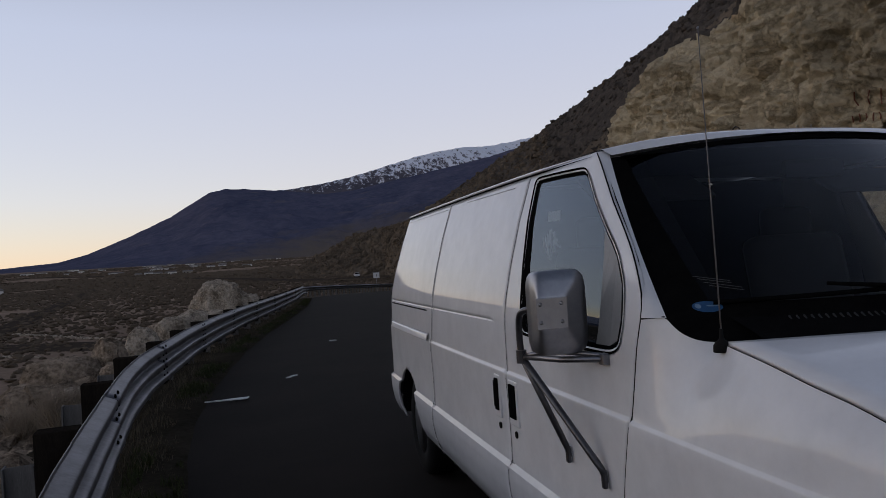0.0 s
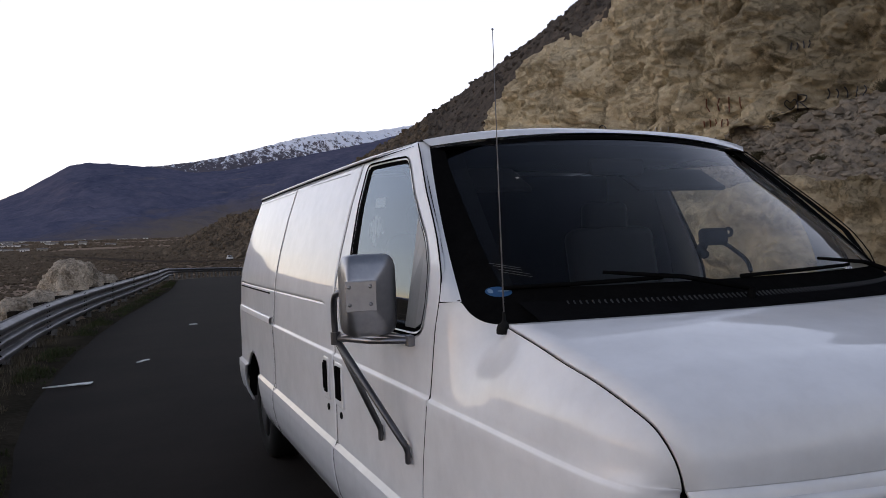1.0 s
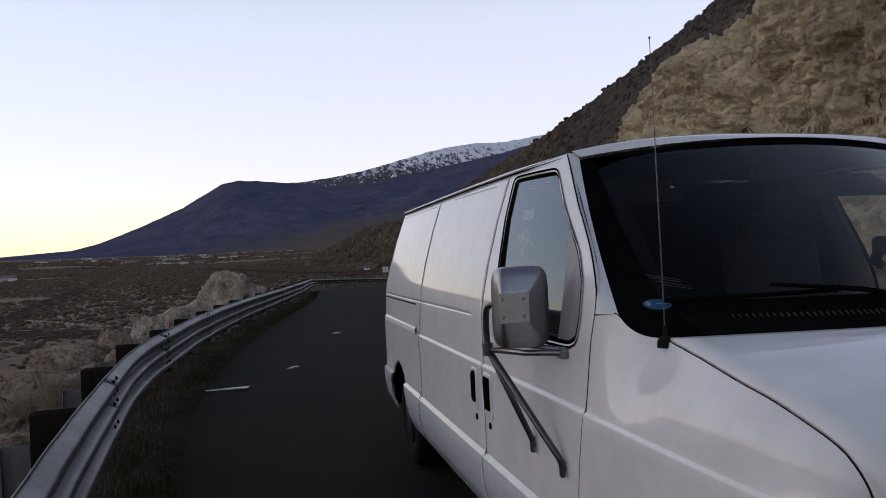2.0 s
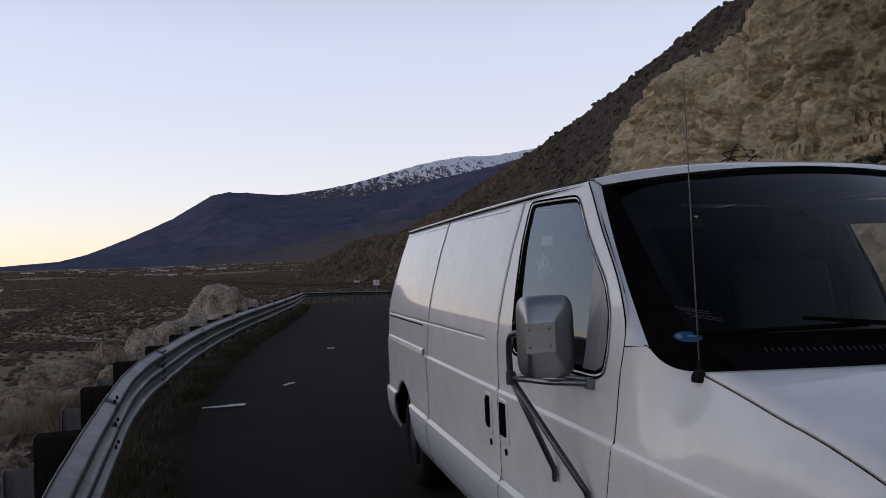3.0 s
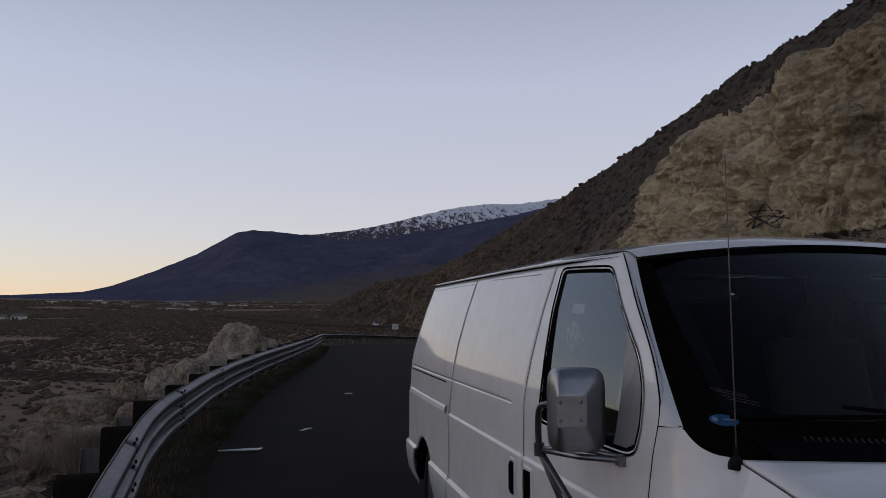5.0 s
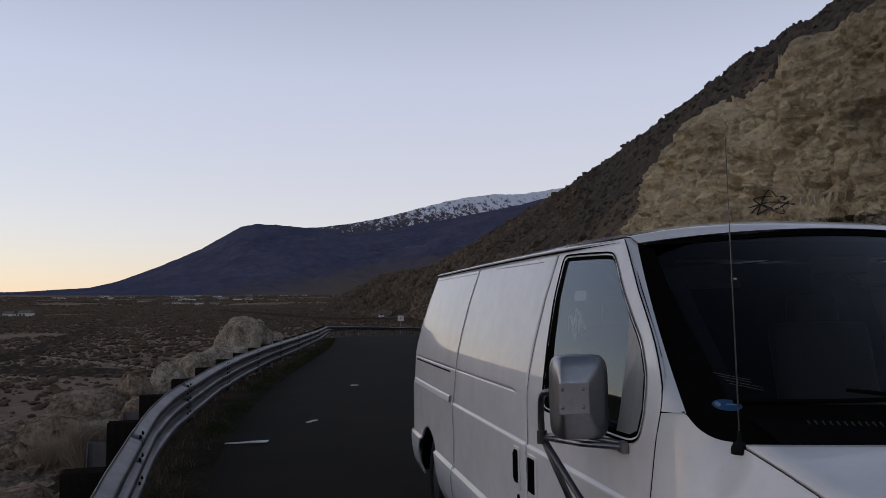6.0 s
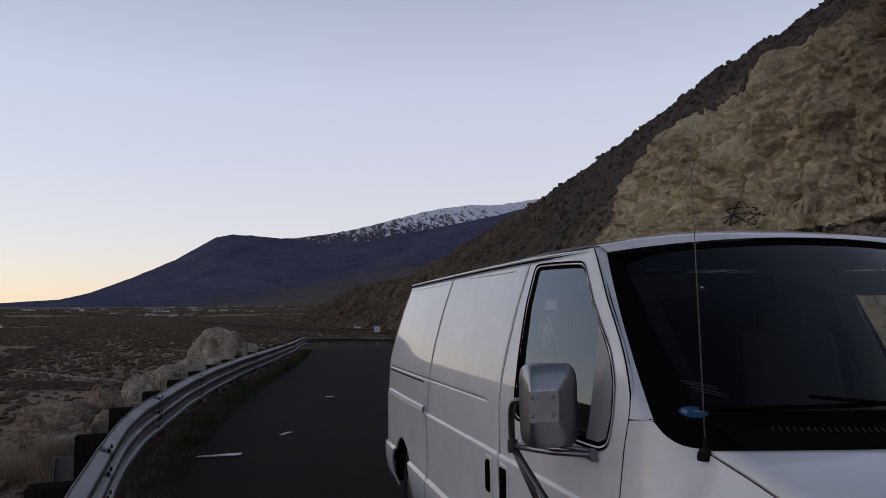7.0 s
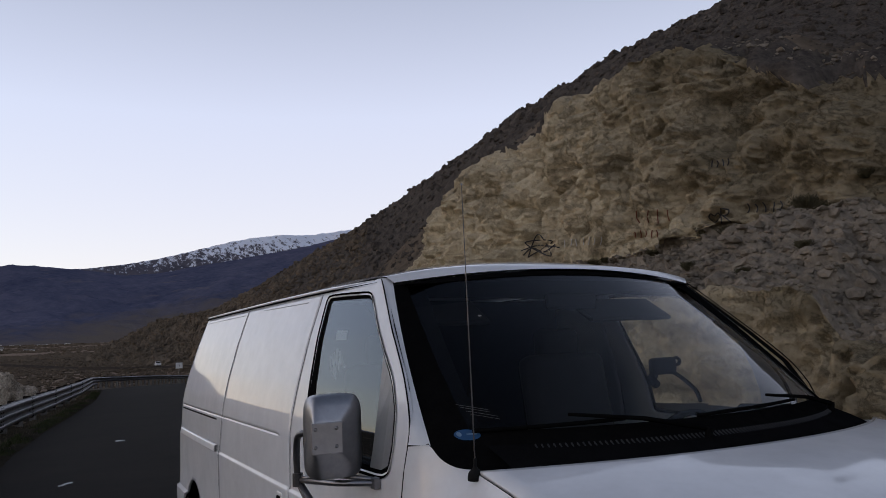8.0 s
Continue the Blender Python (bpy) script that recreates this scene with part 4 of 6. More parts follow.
# rounded lower corner of the windshield opening, in the glass's own measures
CORNER = [(0.904, -0.056), (0.93, -0.053), (0.95, -0.048), (0.968, -0.035), (0.984, -0.012), (0.994, 0.017), (1.003, 0.058)]
SEAM_Z = 1.347
FEND, REARROWS = 14, 18
for sgn in (-1, 1):
    door_top = Vector(side_pt(door_front(SEAM_Z) - GAPW, SEAM_Z, -1))
    edge_line = [Vector((XC - GAP_LINE[-1].x, GAP_LINE[-1].y, GAP_LINE[-1].z))] + [Vector(shield(-a, b, 0.005)) for a, b in CORNER] + [door_top]
    edge_line = curve(edge_line[:-1], 5) + [edge_line[-2].lerp(door_top, k / 5) for k in range(1, 6)]
    cols = []
    for k in range(NG + REARROWS - 1):
        if k < NG:
            t, r = k / (NG - 1), 0.0
            g = GAP_LINE[k]
            e = Vector((XC - g.x - 0.0020, g.y, g.z))
            b2 = along(BELT, t)
            out = Vector((-g.x, -2.4 * hood_bow(t), -3 * hood_crown(t) - 0.40 * min(1.0, t * 2.5))).normalized()
        else:
            t, r = 1.0, (k - NG + 1) / (REARROWS - 1)
            e = along(edge_line, r)
            b2 = Vector((0.973 + 0.001 * r, 1.78 + (door_front(1.05) - GAPW - 1.78) * r, 0))
            w = min(1.0, r / 0.8)
            out = Vector((-0.85, 0.25, -0.42)).lerp(Vector((-0.25, 0.0, -1.0)), w).normalized()
        b = Vector((XC - b2.x, b2.y, 1.049))
        gap = (e - b).length
        p1 = b + Vector((0.004, 0, 0.45 * (e.z - b.z)))
        p2 = e + out * gap * 0.33
        soft = 0.85 - 0.30 * t ** 3 if k < NG else 0.55
        p1, p2 = b.lerp(e, 1 / 3).lerp(p1, soft), b.lerp(e, 2 / 3).lerp(p2, soft)
        col = []
        j = max(1, k)
        nx = along(BELT, min(1.0, t * 1.0)) if k < NG else b2
        if k < NG:
            fa, fb = along(BELT, max(0, t - 0.01)), along(BELT, min(1, t + 0.01))
            d = (fb - fa).normalized()
        else:
            d = Vector((0, 1, 0))
        nrm = Vector((-d.y, d.x, 0))                 # outwards from the belt, van's own left
        for z in (0.34, 0.45, 0.55, 0.59, 0.632, 0.646, 0.72, 0.78, 0.86, 0.94, 1.0, 1.034, 1.040, 1.045):
            lean = (door_front(z) - door_front(1.05)) * max(0.0, min(1.0, (b.y - 1.7) / 0.37))
            o = lerp(z, W_Z, W_X) - 0.973 if z < 1.036 else (0.006 if z < 1.043 else 0.001)
            col.append(b + Vector((nrm.x * o, nrm.y * o + lean, z - 1.049)))
        for i in range(FEND):
            q = i / (FEND - 1)
            p = b * (1 - q) ** 3 + p1 * 3 * q * (1 - q) ** 2 + p2 * 3 * q * q * (1 - q) + e * q ** 3
            if r > 0:
                z = 1.049 + (SEAM_Z - 1.049) * q
                p = p.lerp(Vector(side_pt(door_front(z) - GAPW, z, -1)), r ** 3 * (1 - q ** 3))
            col.append(p)
        cols.append(col)
    # fair the shoulder below the windshield's corner
    low = len(cols[0]) - FEND
    for _ in range(40):
        old = [[p.copy() for p in c] for c in cols]
        for k in range(NG - 24, len(cols) - 1):
            w = 0.6 * min(1.0, (k - NG + 24) / 12)
            for i in range(low + 2, len(cols[0]) - 1):
                mean = (old[k - 1][i] + old[k + 1][i] + old[k][i - 1] + old[k][i + 1]) / 4
                cols[k][i] = old[k][i].lerp(mean, w)
    nv = len(cols[0])
    flat = [p for c in cols for p in c]
    cut = [(p.y - 1.78) ** 2 + (p.z - 0.36) ** 2 < 0.41 ** 2 for p in flat]
    fs = [q for q in grid_faces(len(cols), nv) if sum(cut[i] for i in q) < 3]
    for i in {i for q in fs for i in q if cut[i]}:
        a = math.atan2(flat[i].z - 0.36, flat[i].y - 1.78)
        flat[i] = Vector((flat[i].x, 1.78 + 0.41 * math.cos(a), 0.36 + 0.41 * math.sin(a)))
    if sgn > 0:
        flat = [Vector((2 * XC - p.x, p.y, p.z)) for p in flat]
        fs = [q[::-1] for q in fs]
    pydata("fender", flat, fs, M_PAINT, VAN)
    bm = bmesh.new()
    tube(bm, [(XC + sgn * g.x, g.y + 0.0015, g.z - 0.0022) for g in GAP_LINE], 0.0026, 5)
    part("hood_seam", bm, M_GAP, VAN, "dark gap between hood and fender")
    bm = bmesh.new()
    tube(bm, [(XC + sgn * (XC - p.x), p.y, p.z) for p in edge_line[-6:]], 0.0022, 5)
    part("pillar_seam", bm, M_GAP, VAN, "dark seam at the pillar's foot")

# front face: grille, lamps and bumper
bm = bmesh.new()
box(bm, (XC, 1.06, 0.83), (1.66, 0.08, 0.30), 0.02)
part("grille", bm, M_TRIM, VAN, "black grille")
for k in range(5):
    bm = bmesh.new()
    box(bm, (XC, 0.985, 0.73 + 0.055 * k), (1.10, 0.02, 0.018), 0.004)
    part("grille_bar", bm, M_TRIM, VAN)
for sgn in (-1, 1):
    bm = bmesh.new()
    box(bm, (XC + sgn * 0.70, 0.985, 0.85), (0.24, 0.04, 0.18), 0.02)
    part("headlight", bm, mat("lamp_lens", (0.6, 0.6, 0.6), (0.5, 0.5, 0.5), 20, 60, 0.15, bump=0) if sgn < 0 else bpy.data.materials["lamp_lens"], VAN, "clear headlight")
bm = bmesh.new()
box(bm, (XC, 0.95, 0.56), (1.90, 0.18, 0.2), 0.04)
part("front_bumper", bm, M_STEEL, VAN, "dull steel front bumper")
bm = bmesh.new()
tube(bm, [(XC + u * 0.87, 1.055 - 0.075 * (1 - u * u), 1.005) for u in np.linspace(-1, 1, 25)], 0.02, 8)
part("grille_header", bm, M_PAINT, VAN, smooth=True)

# cowl with louvres, wipers and washer arms
vs, nu = [], 36
for i in range(nu):
    u = -0.86 + 1.72 * i / (nu - 1)
    a = Vector(shield(u, -0.03)) + Vector((0, -0.11 - 0.05 * u * u, -0.022))
    b = Vector(shield(u, 0.05, 0.003))
    vs += [a, a.lerp(b, 0.5) + Vector((0, 0, 0.004)), b]
pydata("cowl_panel", vs, grid_faces(nu, 3), M_TRIM, VAN, "black plastic cowl")
for k in range(90):
    u = -0.74 + 1.5 * k / 89
    bm = bmesh.new()
    a, b = Vector(shield(u, -0.055, 0.012)), Vector(shield(u + 0.006, 0.04, 0.010))
    tube(bm, [a, b], 0.0028, 4)
    part("cowl_louvre", bm, M_SEAT, VAN)


def wiper(u0, v0, u1, v1, ub0, ub1, vb):
    bm = bmesh.new()
    tube(bm, [Vector(shield(u0, v0, 0.035)), Vector(shield((u0 + u1) / 2, (v0 + v1) / 2, 0.045)), Vector(shield(u1, v1, 0.03))], [0.009, 0.007, 0.005], 6)
    arm = part("wiper_arm", bm, M_BLACK, VAN, smooth=True)
    bm = bmesh.new()
    tube(bm, [Vector(shield(ub0 + (ub1 - ub0) * k / 8, vb[0] + (vb[1] - vb[0]) * k / 8, 0.012)) for k in range(9)], 0.0065, 6)
    part("wiper_blade", bm, M_BLACK, arm, smooth=True)
    bm = bmesh.new()
    c = Vector(shield(u0, v0, 0.03))
    tube(bm, [c - Vector((0, 0, 0.03)), c + Vector((0, -0.004, 0.008))], 0.012, 10)
    part("wiper_pivot", bm, M_TRIM, arm)


wiper(-0.178, 0.03, -0.604, 0.137, -0.884, -0.417, (0.105, 0.122))
wiper(0.715, 0.04, 0.263, 0.144, -0.137, 0.455, (0.108, 0.122))

# side windows, gaskets, quarter patch
for sgn in (-1, 1):
    bm = bmesh.new()
    panes = []
    for z in np.linspace(1.2375, 1.868, 40):
        cross = []
        for (y0, z0), (y1, z1) in zip(WINDOW, WINDOW[1:] + WINDOW[:1]):
            if (z0 > z) != (z1 > z):
                cross.append(y0 + (y1 - y0) * (z - z0) / (z1 - z0))
        lo, hi = min(cross), max(cross)
        panes.append([bm.verts.new(side_pt(lo + (hi - lo) * k / 23, z, sgn, -0.012)) for k in range(24)])
    for a, b in zip(panes, panes[1:]):
        for k in range(23):
            bm.faces.new((b[k], b[k + 1], a[k + 1], a[k]))
    g = part("side_window", bm, M_GLASS if sgn < 0 else M_CLEAR, doors[sgn], "tinted side window reflecting the sky" if sgn < 0 else "clear side window", smooth=True, keep=True)
    g.visible_shadow = False
    bm = bmesh.new()
    loop = WINDOW + WINDOW[:2]
    outer = []
    cyw = sum(y for y, z in WINDOW) / len(WINDOW)
    czw = sum(z for y, z in WINDOW) / len(WINDOW)
    inner = []
    nw = len(WINDOW)
    for i, (y, z) in enumerate(WINDOW):
        y0, z0 = WINDOW[i - 1]
        y1, z1 = WINDOW[(i + 1) % nw]
        t = Vector((y1 - y0, z1 - z0)).normalized()
        nrm = Vector((-t.y, t.x))
        if nrm.dot(Vector((cyw - y, czw - z))) < 0:
            nrm = -nrm
        rear = max(0.0, min(1.0, (y - 2.95) / 0.1))
        wd = 0.014 + 0.02 * rear * max(0.0, min(1.0, (1.82 - z) / 0.35))
        outer.append(Vector(side_pt(y - nrm.x * 0.014, z - nrm.y * 0.014, sgn, 0.004)))
        inner.append(Vector(side_pt(y + nrm.x * wd, z + nrm.y * wd, sgn, -0.009)))
    ov = [bm.verts.new(p) for p in outer]
    iv = [bm.verts.new(p) for p in inner]
    for i in range(nw):
        k = (i + 1) % nw
        bm.faces.new((ov[i], ov[k], iv[k], iv[i]))
    part("window_seal", bm, M_BLACK, doors[sgn], "black rubber window seal", smooth=True)
    bm = bmesh.new()
    pts = [(2.372, 1.618), (2.30, 1.566), (2.247, 1.522), (2.19, 1.44), (2.17, 1.34), (2.188, 1.272), (2.24, 1.252), (2.335, 1.250), (2.318, 1.30), (2.315, 1.38), (2.328, 1.47), (2.352, 1.56)]
    bm.faces.new([bm.verts.new(side_pt(y, z, sgn, -0.004)) for y, z in pts])
    bmesh.ops.triangulate(bm, faces=bm.faces[:])
    part("window_patch", bm, mat("grey_patch", (0.20, 0.20, 0.205), (0.25, 0.25, 0.255), 5, 60, 0.5, bump=0.05) if sgn < 0 else bpy.data.materials["grey_patch"], doors[sgn], "grey panel in the window's front corner")

# handles and locks
def handle(sgn, y, w, lever):
    z0, z1 = 0.84, 1.005
    bm = bmesh.new()
    p = Vector(side_pt(y, 0.92, sgn, 0.0))
    box(bm, p, (0.014, w + 0.035, z1 - z0 + 0.03), 0.006)
    h = part("door_handle", bm, M_PAINT, VAN, "recessed vertical door handle")
    bm = bmesh.new()
    box(bm, p + Vector((sgn * 0.008, 0, 0.008)), (0.012, w, z1 - z0 - 0.02), 0.004)
    part("recess", bm, M_BLACK, h, "black recess")
    bm = bmesh.new()
    box(bm, p + Vector((sgn * 0.013, lever, 0.01)), (0.012, 0.016, z1 - z0 - 0.045), 0.004)
    part("lever", bm, M_TRIM, h)
    bm = bmesh.new()
    q = Vector(side_pt(y, 0.785, sgn, 0.0))
    tube(bm, [q - Vector((sgn * 0.006, 0, 0)), q + Vector((sgn * 0.005, 0, 0))], 0.015, 12)
    part("lock", bm, M_GAP, h, "dark key lock")


handle(-1, 3.15, 0.075, 0.0)
handle(-1, 3.365, 0.045, 0.012)

# towing mirror on a tubular bracket
MX, MY = 1.025, 2.335
mirror = thing("tow_mirror", "large square-backed metal towing mirror on a tubular bracket", "mirror", (MX, MY, 1.2))
mirror.parent = VAN
mirror.matrix_parent_inverse = Matrix.Translation(-Vector((XC, 3.6, 0)))
for key in ("label", "category", "group", "kind"):
    if key in mirror and key != "label":
        del mirror[key]


def mirror_shell(scale_ring):
    """Rounded square outline that steps inwards towards the flat back plate."""
    rings = []
    for dy, hw, hh, dx, dz in scale_ring:
        ring = []
        for k in range(48):
            a = 2 * math.pi * k / 48
            c, s = math.cos(a), math.sin(a)
            e = 0.34
            ring.append(Vector((MX + dx + hw * math.copysign(abs(c) ** e, c), MY + dy, 1.362 + dz + hh * math.copysign(abs(s) ** e, s))))
        rings.append(ring)
    return rings


bm = bmesh.new()
rings = mirror_shell([(0.055, 0.086, 0.131, 0, 0), (0.05, 0.090, 0.135, 0, 0), (0.0, 0.091, 0.136, 0, 0), (-0.018, 0.088, 0.131, -0.001, 0), (-0.034, 0.073, 0.100, -0.016, 0), (-0.046, 0.052, 0.060, -0.037, 0), (-0.050, 0.049, 0.050, -0.041, 0)])
vr = [[bm.verts.new(p) for p in r] for r in rings]
for a, b in zip(vr, vr[1:]):
    for k in range(48):
        bm.faces.new((a[k], a[(k + 1) % 48], b[(k + 1) % 48], b[k]))
bm.faces.new(vr[-1])
bm.faces.new(vr[0][::-1])
part("mirror_head", bm, M_ALU, mirror, "scuffed grey metal mirror head", smooth=True)
bm = bmesh.new()
box(bm, (MX - 0.044, MY - 0.051, 1.364), (0.104, 0.006, 0.098), 0.002)
part("back_plate", bm, M_ALU, mirror)
for dx in (-0.038, 0.032):
    for dz in (-0.027, 0.030):
        bm = bmesh.new()
        c = Vector((MX - 0.045 + dx, MY - 0.055, 1.364 + dz))
        tube(bm, [c + Vector((0, 0.004, 0)), c, c - Vector((0, 0.004, 0))], [0.0065, 0.0065, 0.003], 10)
        part("bolt", bm, M_STEEL, mirror)
bm = bmesh.new()
box(bm, (MX, MY + 0.058, 1.362), (0.15, 0.006, 0.23), 0.002)
part("mirror_glass", bm, mat("mirror_glass", (0.8, 0.8, 0.8), (0.78, 0.78, 0.78), 1, 5, 0.02, metal=1.0, bump=0, rvar=0.0), mirror, "mirror glass")
joint = Vector((0.955, 2.52, 1.207))
foot = Vector(side_pt(2.25, 1.212, -1, 0.012))
bm = bmesh.new()
tube(bm, curve([(0.985, 2.38, 1.372), (0.955, 2.45, 1.368), (0.95, 2.50, 1.345), (0.952, 2.52, 1.28), joint], 5), 0.0115, 10)
part("mirror_post", bm, M_DARKTUBE, mirror, smooth=True)
bm = bmesh.new()
tube(bm, [joint, joint.lerp(foot, 0.5) + Vector((0, 0, -0.006)), foot], 0.0105, 10)
part("lower_arm", bm, M_STEEL, mirror, smooth=True)
bm = bmesh.new()
tube(bm, curve([joint + Vector((0.01, -0.02, 0.006)), joint.lerp(foot, 0.45) + Vector((0, 0, 0.018)), foot + Vector((-0.006, 0.01, 0.012))], 4), 0.008, 8)
part("arm_brace", bm, M_STEEL, mirror, smooth=True)
bm = bmesh.new()
box(bm, foot + Vector((0.0, 0, 0)), (0.024, 0.035, 0.036), 0.004)
part("bracket_foot", bm, M_STEEL, mirror)
bm = bmesh.new()
tube(bm, [joint + Vector((0, 0, -0.022)), joint + Vector((0, 0, 0.022))], 0.018, 10)
part("clamp", bm, M_DARKTUBE, mirror)
for ye, ze in ((2.567, 0.844), (2.291, 0.83)):
    end = Vector(side_pt(ye, ze, -1, 0.02))
    bm = bmesh.new()
    tube(bm, [joint, joint.lerp(end + Vector((0, 0, 0.03)), 0.95), end + Vector((0, 0, 0.03)), end + Vector((0.012, 0, -0.01))], [0.0115, 0.0115, 0.011, 0.008], 10)
    st = part("strut", bm, M_DARKTUBE, mirror, smooth=True)
    bm = bmesh.new()
    box(bm, end + Vector((0.006, 0, 0)), (0.016, 0.022, 0.06), 0.005)
    part("strut_foot", bm, M_DARKTUBE, st)

# antenna
AB = Vector((XC - 0.878, 1.788, 1.286))
bm = bmesh.new()
tube(bm, [AB + Vector((0, 0, h)) for h in (-0.014, -0.006, 0.004, 0.012, 0.017, 0.024, 0.045)], [0.022, 0.0225, 0.021, 0.016, 0.008, 0.005, 0.004], 18)
ant = part("antenna_base", bm, M_TYRE, VAN, "black rubber antenna base", smooth=True)
bm = bmesh.new()
tube(bm, [AB + Vector((0, 0, 0.04)), AB + Vector((0.004, 0.012, 0.815))], [0.0021, 0.0011], 6)
part("antenna_rod", bm, M_DARKTUBE, ant)
bm = bmesh.new()
bmesh.ops.create_uvsphere(bm, u_segments=8, v_segments=6, radius=0.0035, matrix=Matrix.Translation(AB + Vector((0.004, 0.012, 0.817))))
part("antenna_tip", bm, M_STEEL, ant)

# sticker and stone chip on the windshield
def on_shield(name, material, u, v, w, h, label, out=0.003, n=24):
    c, ru = Vector(shield(u, v, out)), 1.0
    du = (Vector(shield(u + 0.01, v, out)) - Vector(shield(u - 0.01, v, out))).normalized()
    dv = (Vector(shield(u, v + 0.01, out)) - Vector(shield(u, v - 0.01, out))).normalized()
    bm = bmesh.new()
    bm.faces.new([bm.verts.new(c + du * (w / 2 * math.cos(2 * math.pi * k / n)) + dv * (h / 2 * math.sin(2 * math.pi * k / n))) for k in range(n)])
    return part(name, bm, material, VAN, label)


st = on_shield("sticker", M_BLUE, -0.897, 0.099, 0.080, 0.042, "small blue oval sticker")
for k, (dx, w) in enumerate(((-0.022, 0.016), (0.012, 0.034))):
    s2 = on_shield("sticker_mark", mat("sticker_pale", (0.16, 0.24, 0.34), (0.12, 0.19, 0.28), 20, 80, 0.5, bump=0) if k == 0 else bpy.data.materials["sticker_pale"], -0.897 + dx, 0.100, w, 0.018 if k == 0 else 0.006, "pale mark on the sticker", 0.005)
on_shield("stone_chip", M_PALEG, -0.671, 0.701, 0.014, 0.012, "small stone chip", 0.003, 7)

# wheels
def wheel(y, sgn):
    x = XC + sgn * 0.80
    def lathe(prof, mname, m, par, smooth=True):
        bm = bmesh.new()
        n = 40
        rings = [[bm.verts.new((x + sgn * dx, y + r * math.cos(2 * math.pi * k / n), 0.355 + r * math.sin(2 * math.pi * k / n))) for k in range(n)] for dx, r in prof]
        for a, b in zip(rings, rings[1:]):
            for k in range(n):
                bm.faces.new((a[k], a[(k + 1) % n], b[(k + 1) % n], b[k]))
        bm.faces.new(rings[0])
        bm.faces.new(rings[-1][::-1])
        return part(mname, bm, m, par, smooth=smooth)
    w = lathe([(-0.11, 0.20), (-0.115, 0.29), (-0.10, 0.350), (-0.07, 0.371), (0.07, 0.371), (0.10, 0.354), (0.118, 0.29), (0.11, 0.215), (0.10, 0.205)], "wheel", M_TYRE, VAN)
    w["label"] = "worn black tyre"
    lathe([(0.02, 0.06), (0.06, 0.07), (0.055, 0.15), (0.09, 0.19), (0.104, 0.212)], "rim", M_STEEL, w)


for y in (1.78, 5.53):
    for sgn in (-1, 1):
        wheel(y, sgn)
# wheel wells and underbody
bm = bmesh.new()
box(bm, (XC, 3.65, 0.43), (1.50, 4.9, 0.16), 0.03)
box(bm, (XC, 3.65, 0.40), (1.84, 2.9, 0.10), 0.02)
part("underbody", bm, M_GAP, VAN, "black underbody")
for yc in (1.78, 5.58):
    for sgn in (-1, 1):
        vs = []
        for i in range(14):
            a = math.pi * i / 13
            for dx in (0.45, 0.945):
                vs.append((XC + sgn * dx, yc + 0.43 * math.cos(a), 0.36 + 0.42 * math.sin(a)))
        pydata("wheel_well", vs, grid_faces(14, 2), M_GAP, VAN, "black wheel well")

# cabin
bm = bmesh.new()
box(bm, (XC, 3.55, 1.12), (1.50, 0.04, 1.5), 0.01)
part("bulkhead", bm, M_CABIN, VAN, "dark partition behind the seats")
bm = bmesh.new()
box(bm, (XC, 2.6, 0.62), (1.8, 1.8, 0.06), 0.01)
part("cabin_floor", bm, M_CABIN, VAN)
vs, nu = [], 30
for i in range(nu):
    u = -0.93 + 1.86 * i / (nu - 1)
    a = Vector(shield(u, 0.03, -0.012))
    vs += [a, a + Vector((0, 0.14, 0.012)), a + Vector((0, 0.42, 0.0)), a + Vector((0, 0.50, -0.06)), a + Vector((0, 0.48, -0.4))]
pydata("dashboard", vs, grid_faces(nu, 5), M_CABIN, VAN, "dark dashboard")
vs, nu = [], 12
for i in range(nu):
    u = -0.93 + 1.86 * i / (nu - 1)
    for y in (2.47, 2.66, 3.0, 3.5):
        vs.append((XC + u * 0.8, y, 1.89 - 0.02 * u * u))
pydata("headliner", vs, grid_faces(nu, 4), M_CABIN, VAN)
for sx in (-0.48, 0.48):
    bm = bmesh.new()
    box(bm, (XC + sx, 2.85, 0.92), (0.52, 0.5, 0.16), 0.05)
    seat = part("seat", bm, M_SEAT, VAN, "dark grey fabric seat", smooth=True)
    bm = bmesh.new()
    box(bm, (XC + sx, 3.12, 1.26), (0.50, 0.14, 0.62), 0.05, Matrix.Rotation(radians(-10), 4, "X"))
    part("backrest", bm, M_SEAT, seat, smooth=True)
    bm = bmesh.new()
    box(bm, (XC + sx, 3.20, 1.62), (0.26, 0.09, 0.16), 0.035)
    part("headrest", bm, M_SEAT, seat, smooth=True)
bm = bmesh.new()
tilt = Matrix.Translation((XC + 0.45, 2.36, 1.16)) @ Matrix.Rotation(radians(-58), 4, "X")
tube(bm, [tilt @ Vector((0.19 * math.cos(a), 0.19 * math.sin(a), 0)) for a in np.linspace(0, 2 * math.pi, 29)], 0.014, 8, caps=False)
sw = part("steering_wheel", bm, M_BLACK, VAN, "black steering wheel", smooth=True)
bm = bmesh.new()
tube(bm, [tilt @ Vector((0, 0, 0.0)), tilt @ Vector((0, 0, -0.25))], [0.07, 0.05], 12)
tube(bm, [tilt @ Vector((-0.18, 0, 0)), tilt @ Vector((0.18, 0, 0))], 0.016, 6)
part("steering_column", bm, M_TRIM, sw)
bm = bmesh.new()
box(bm, (XC, 2.44, 1.80), (0.26, 0.03, 0.07), 0.015)
part("rear_view_mirror", bm, M_TRIM, VAN)
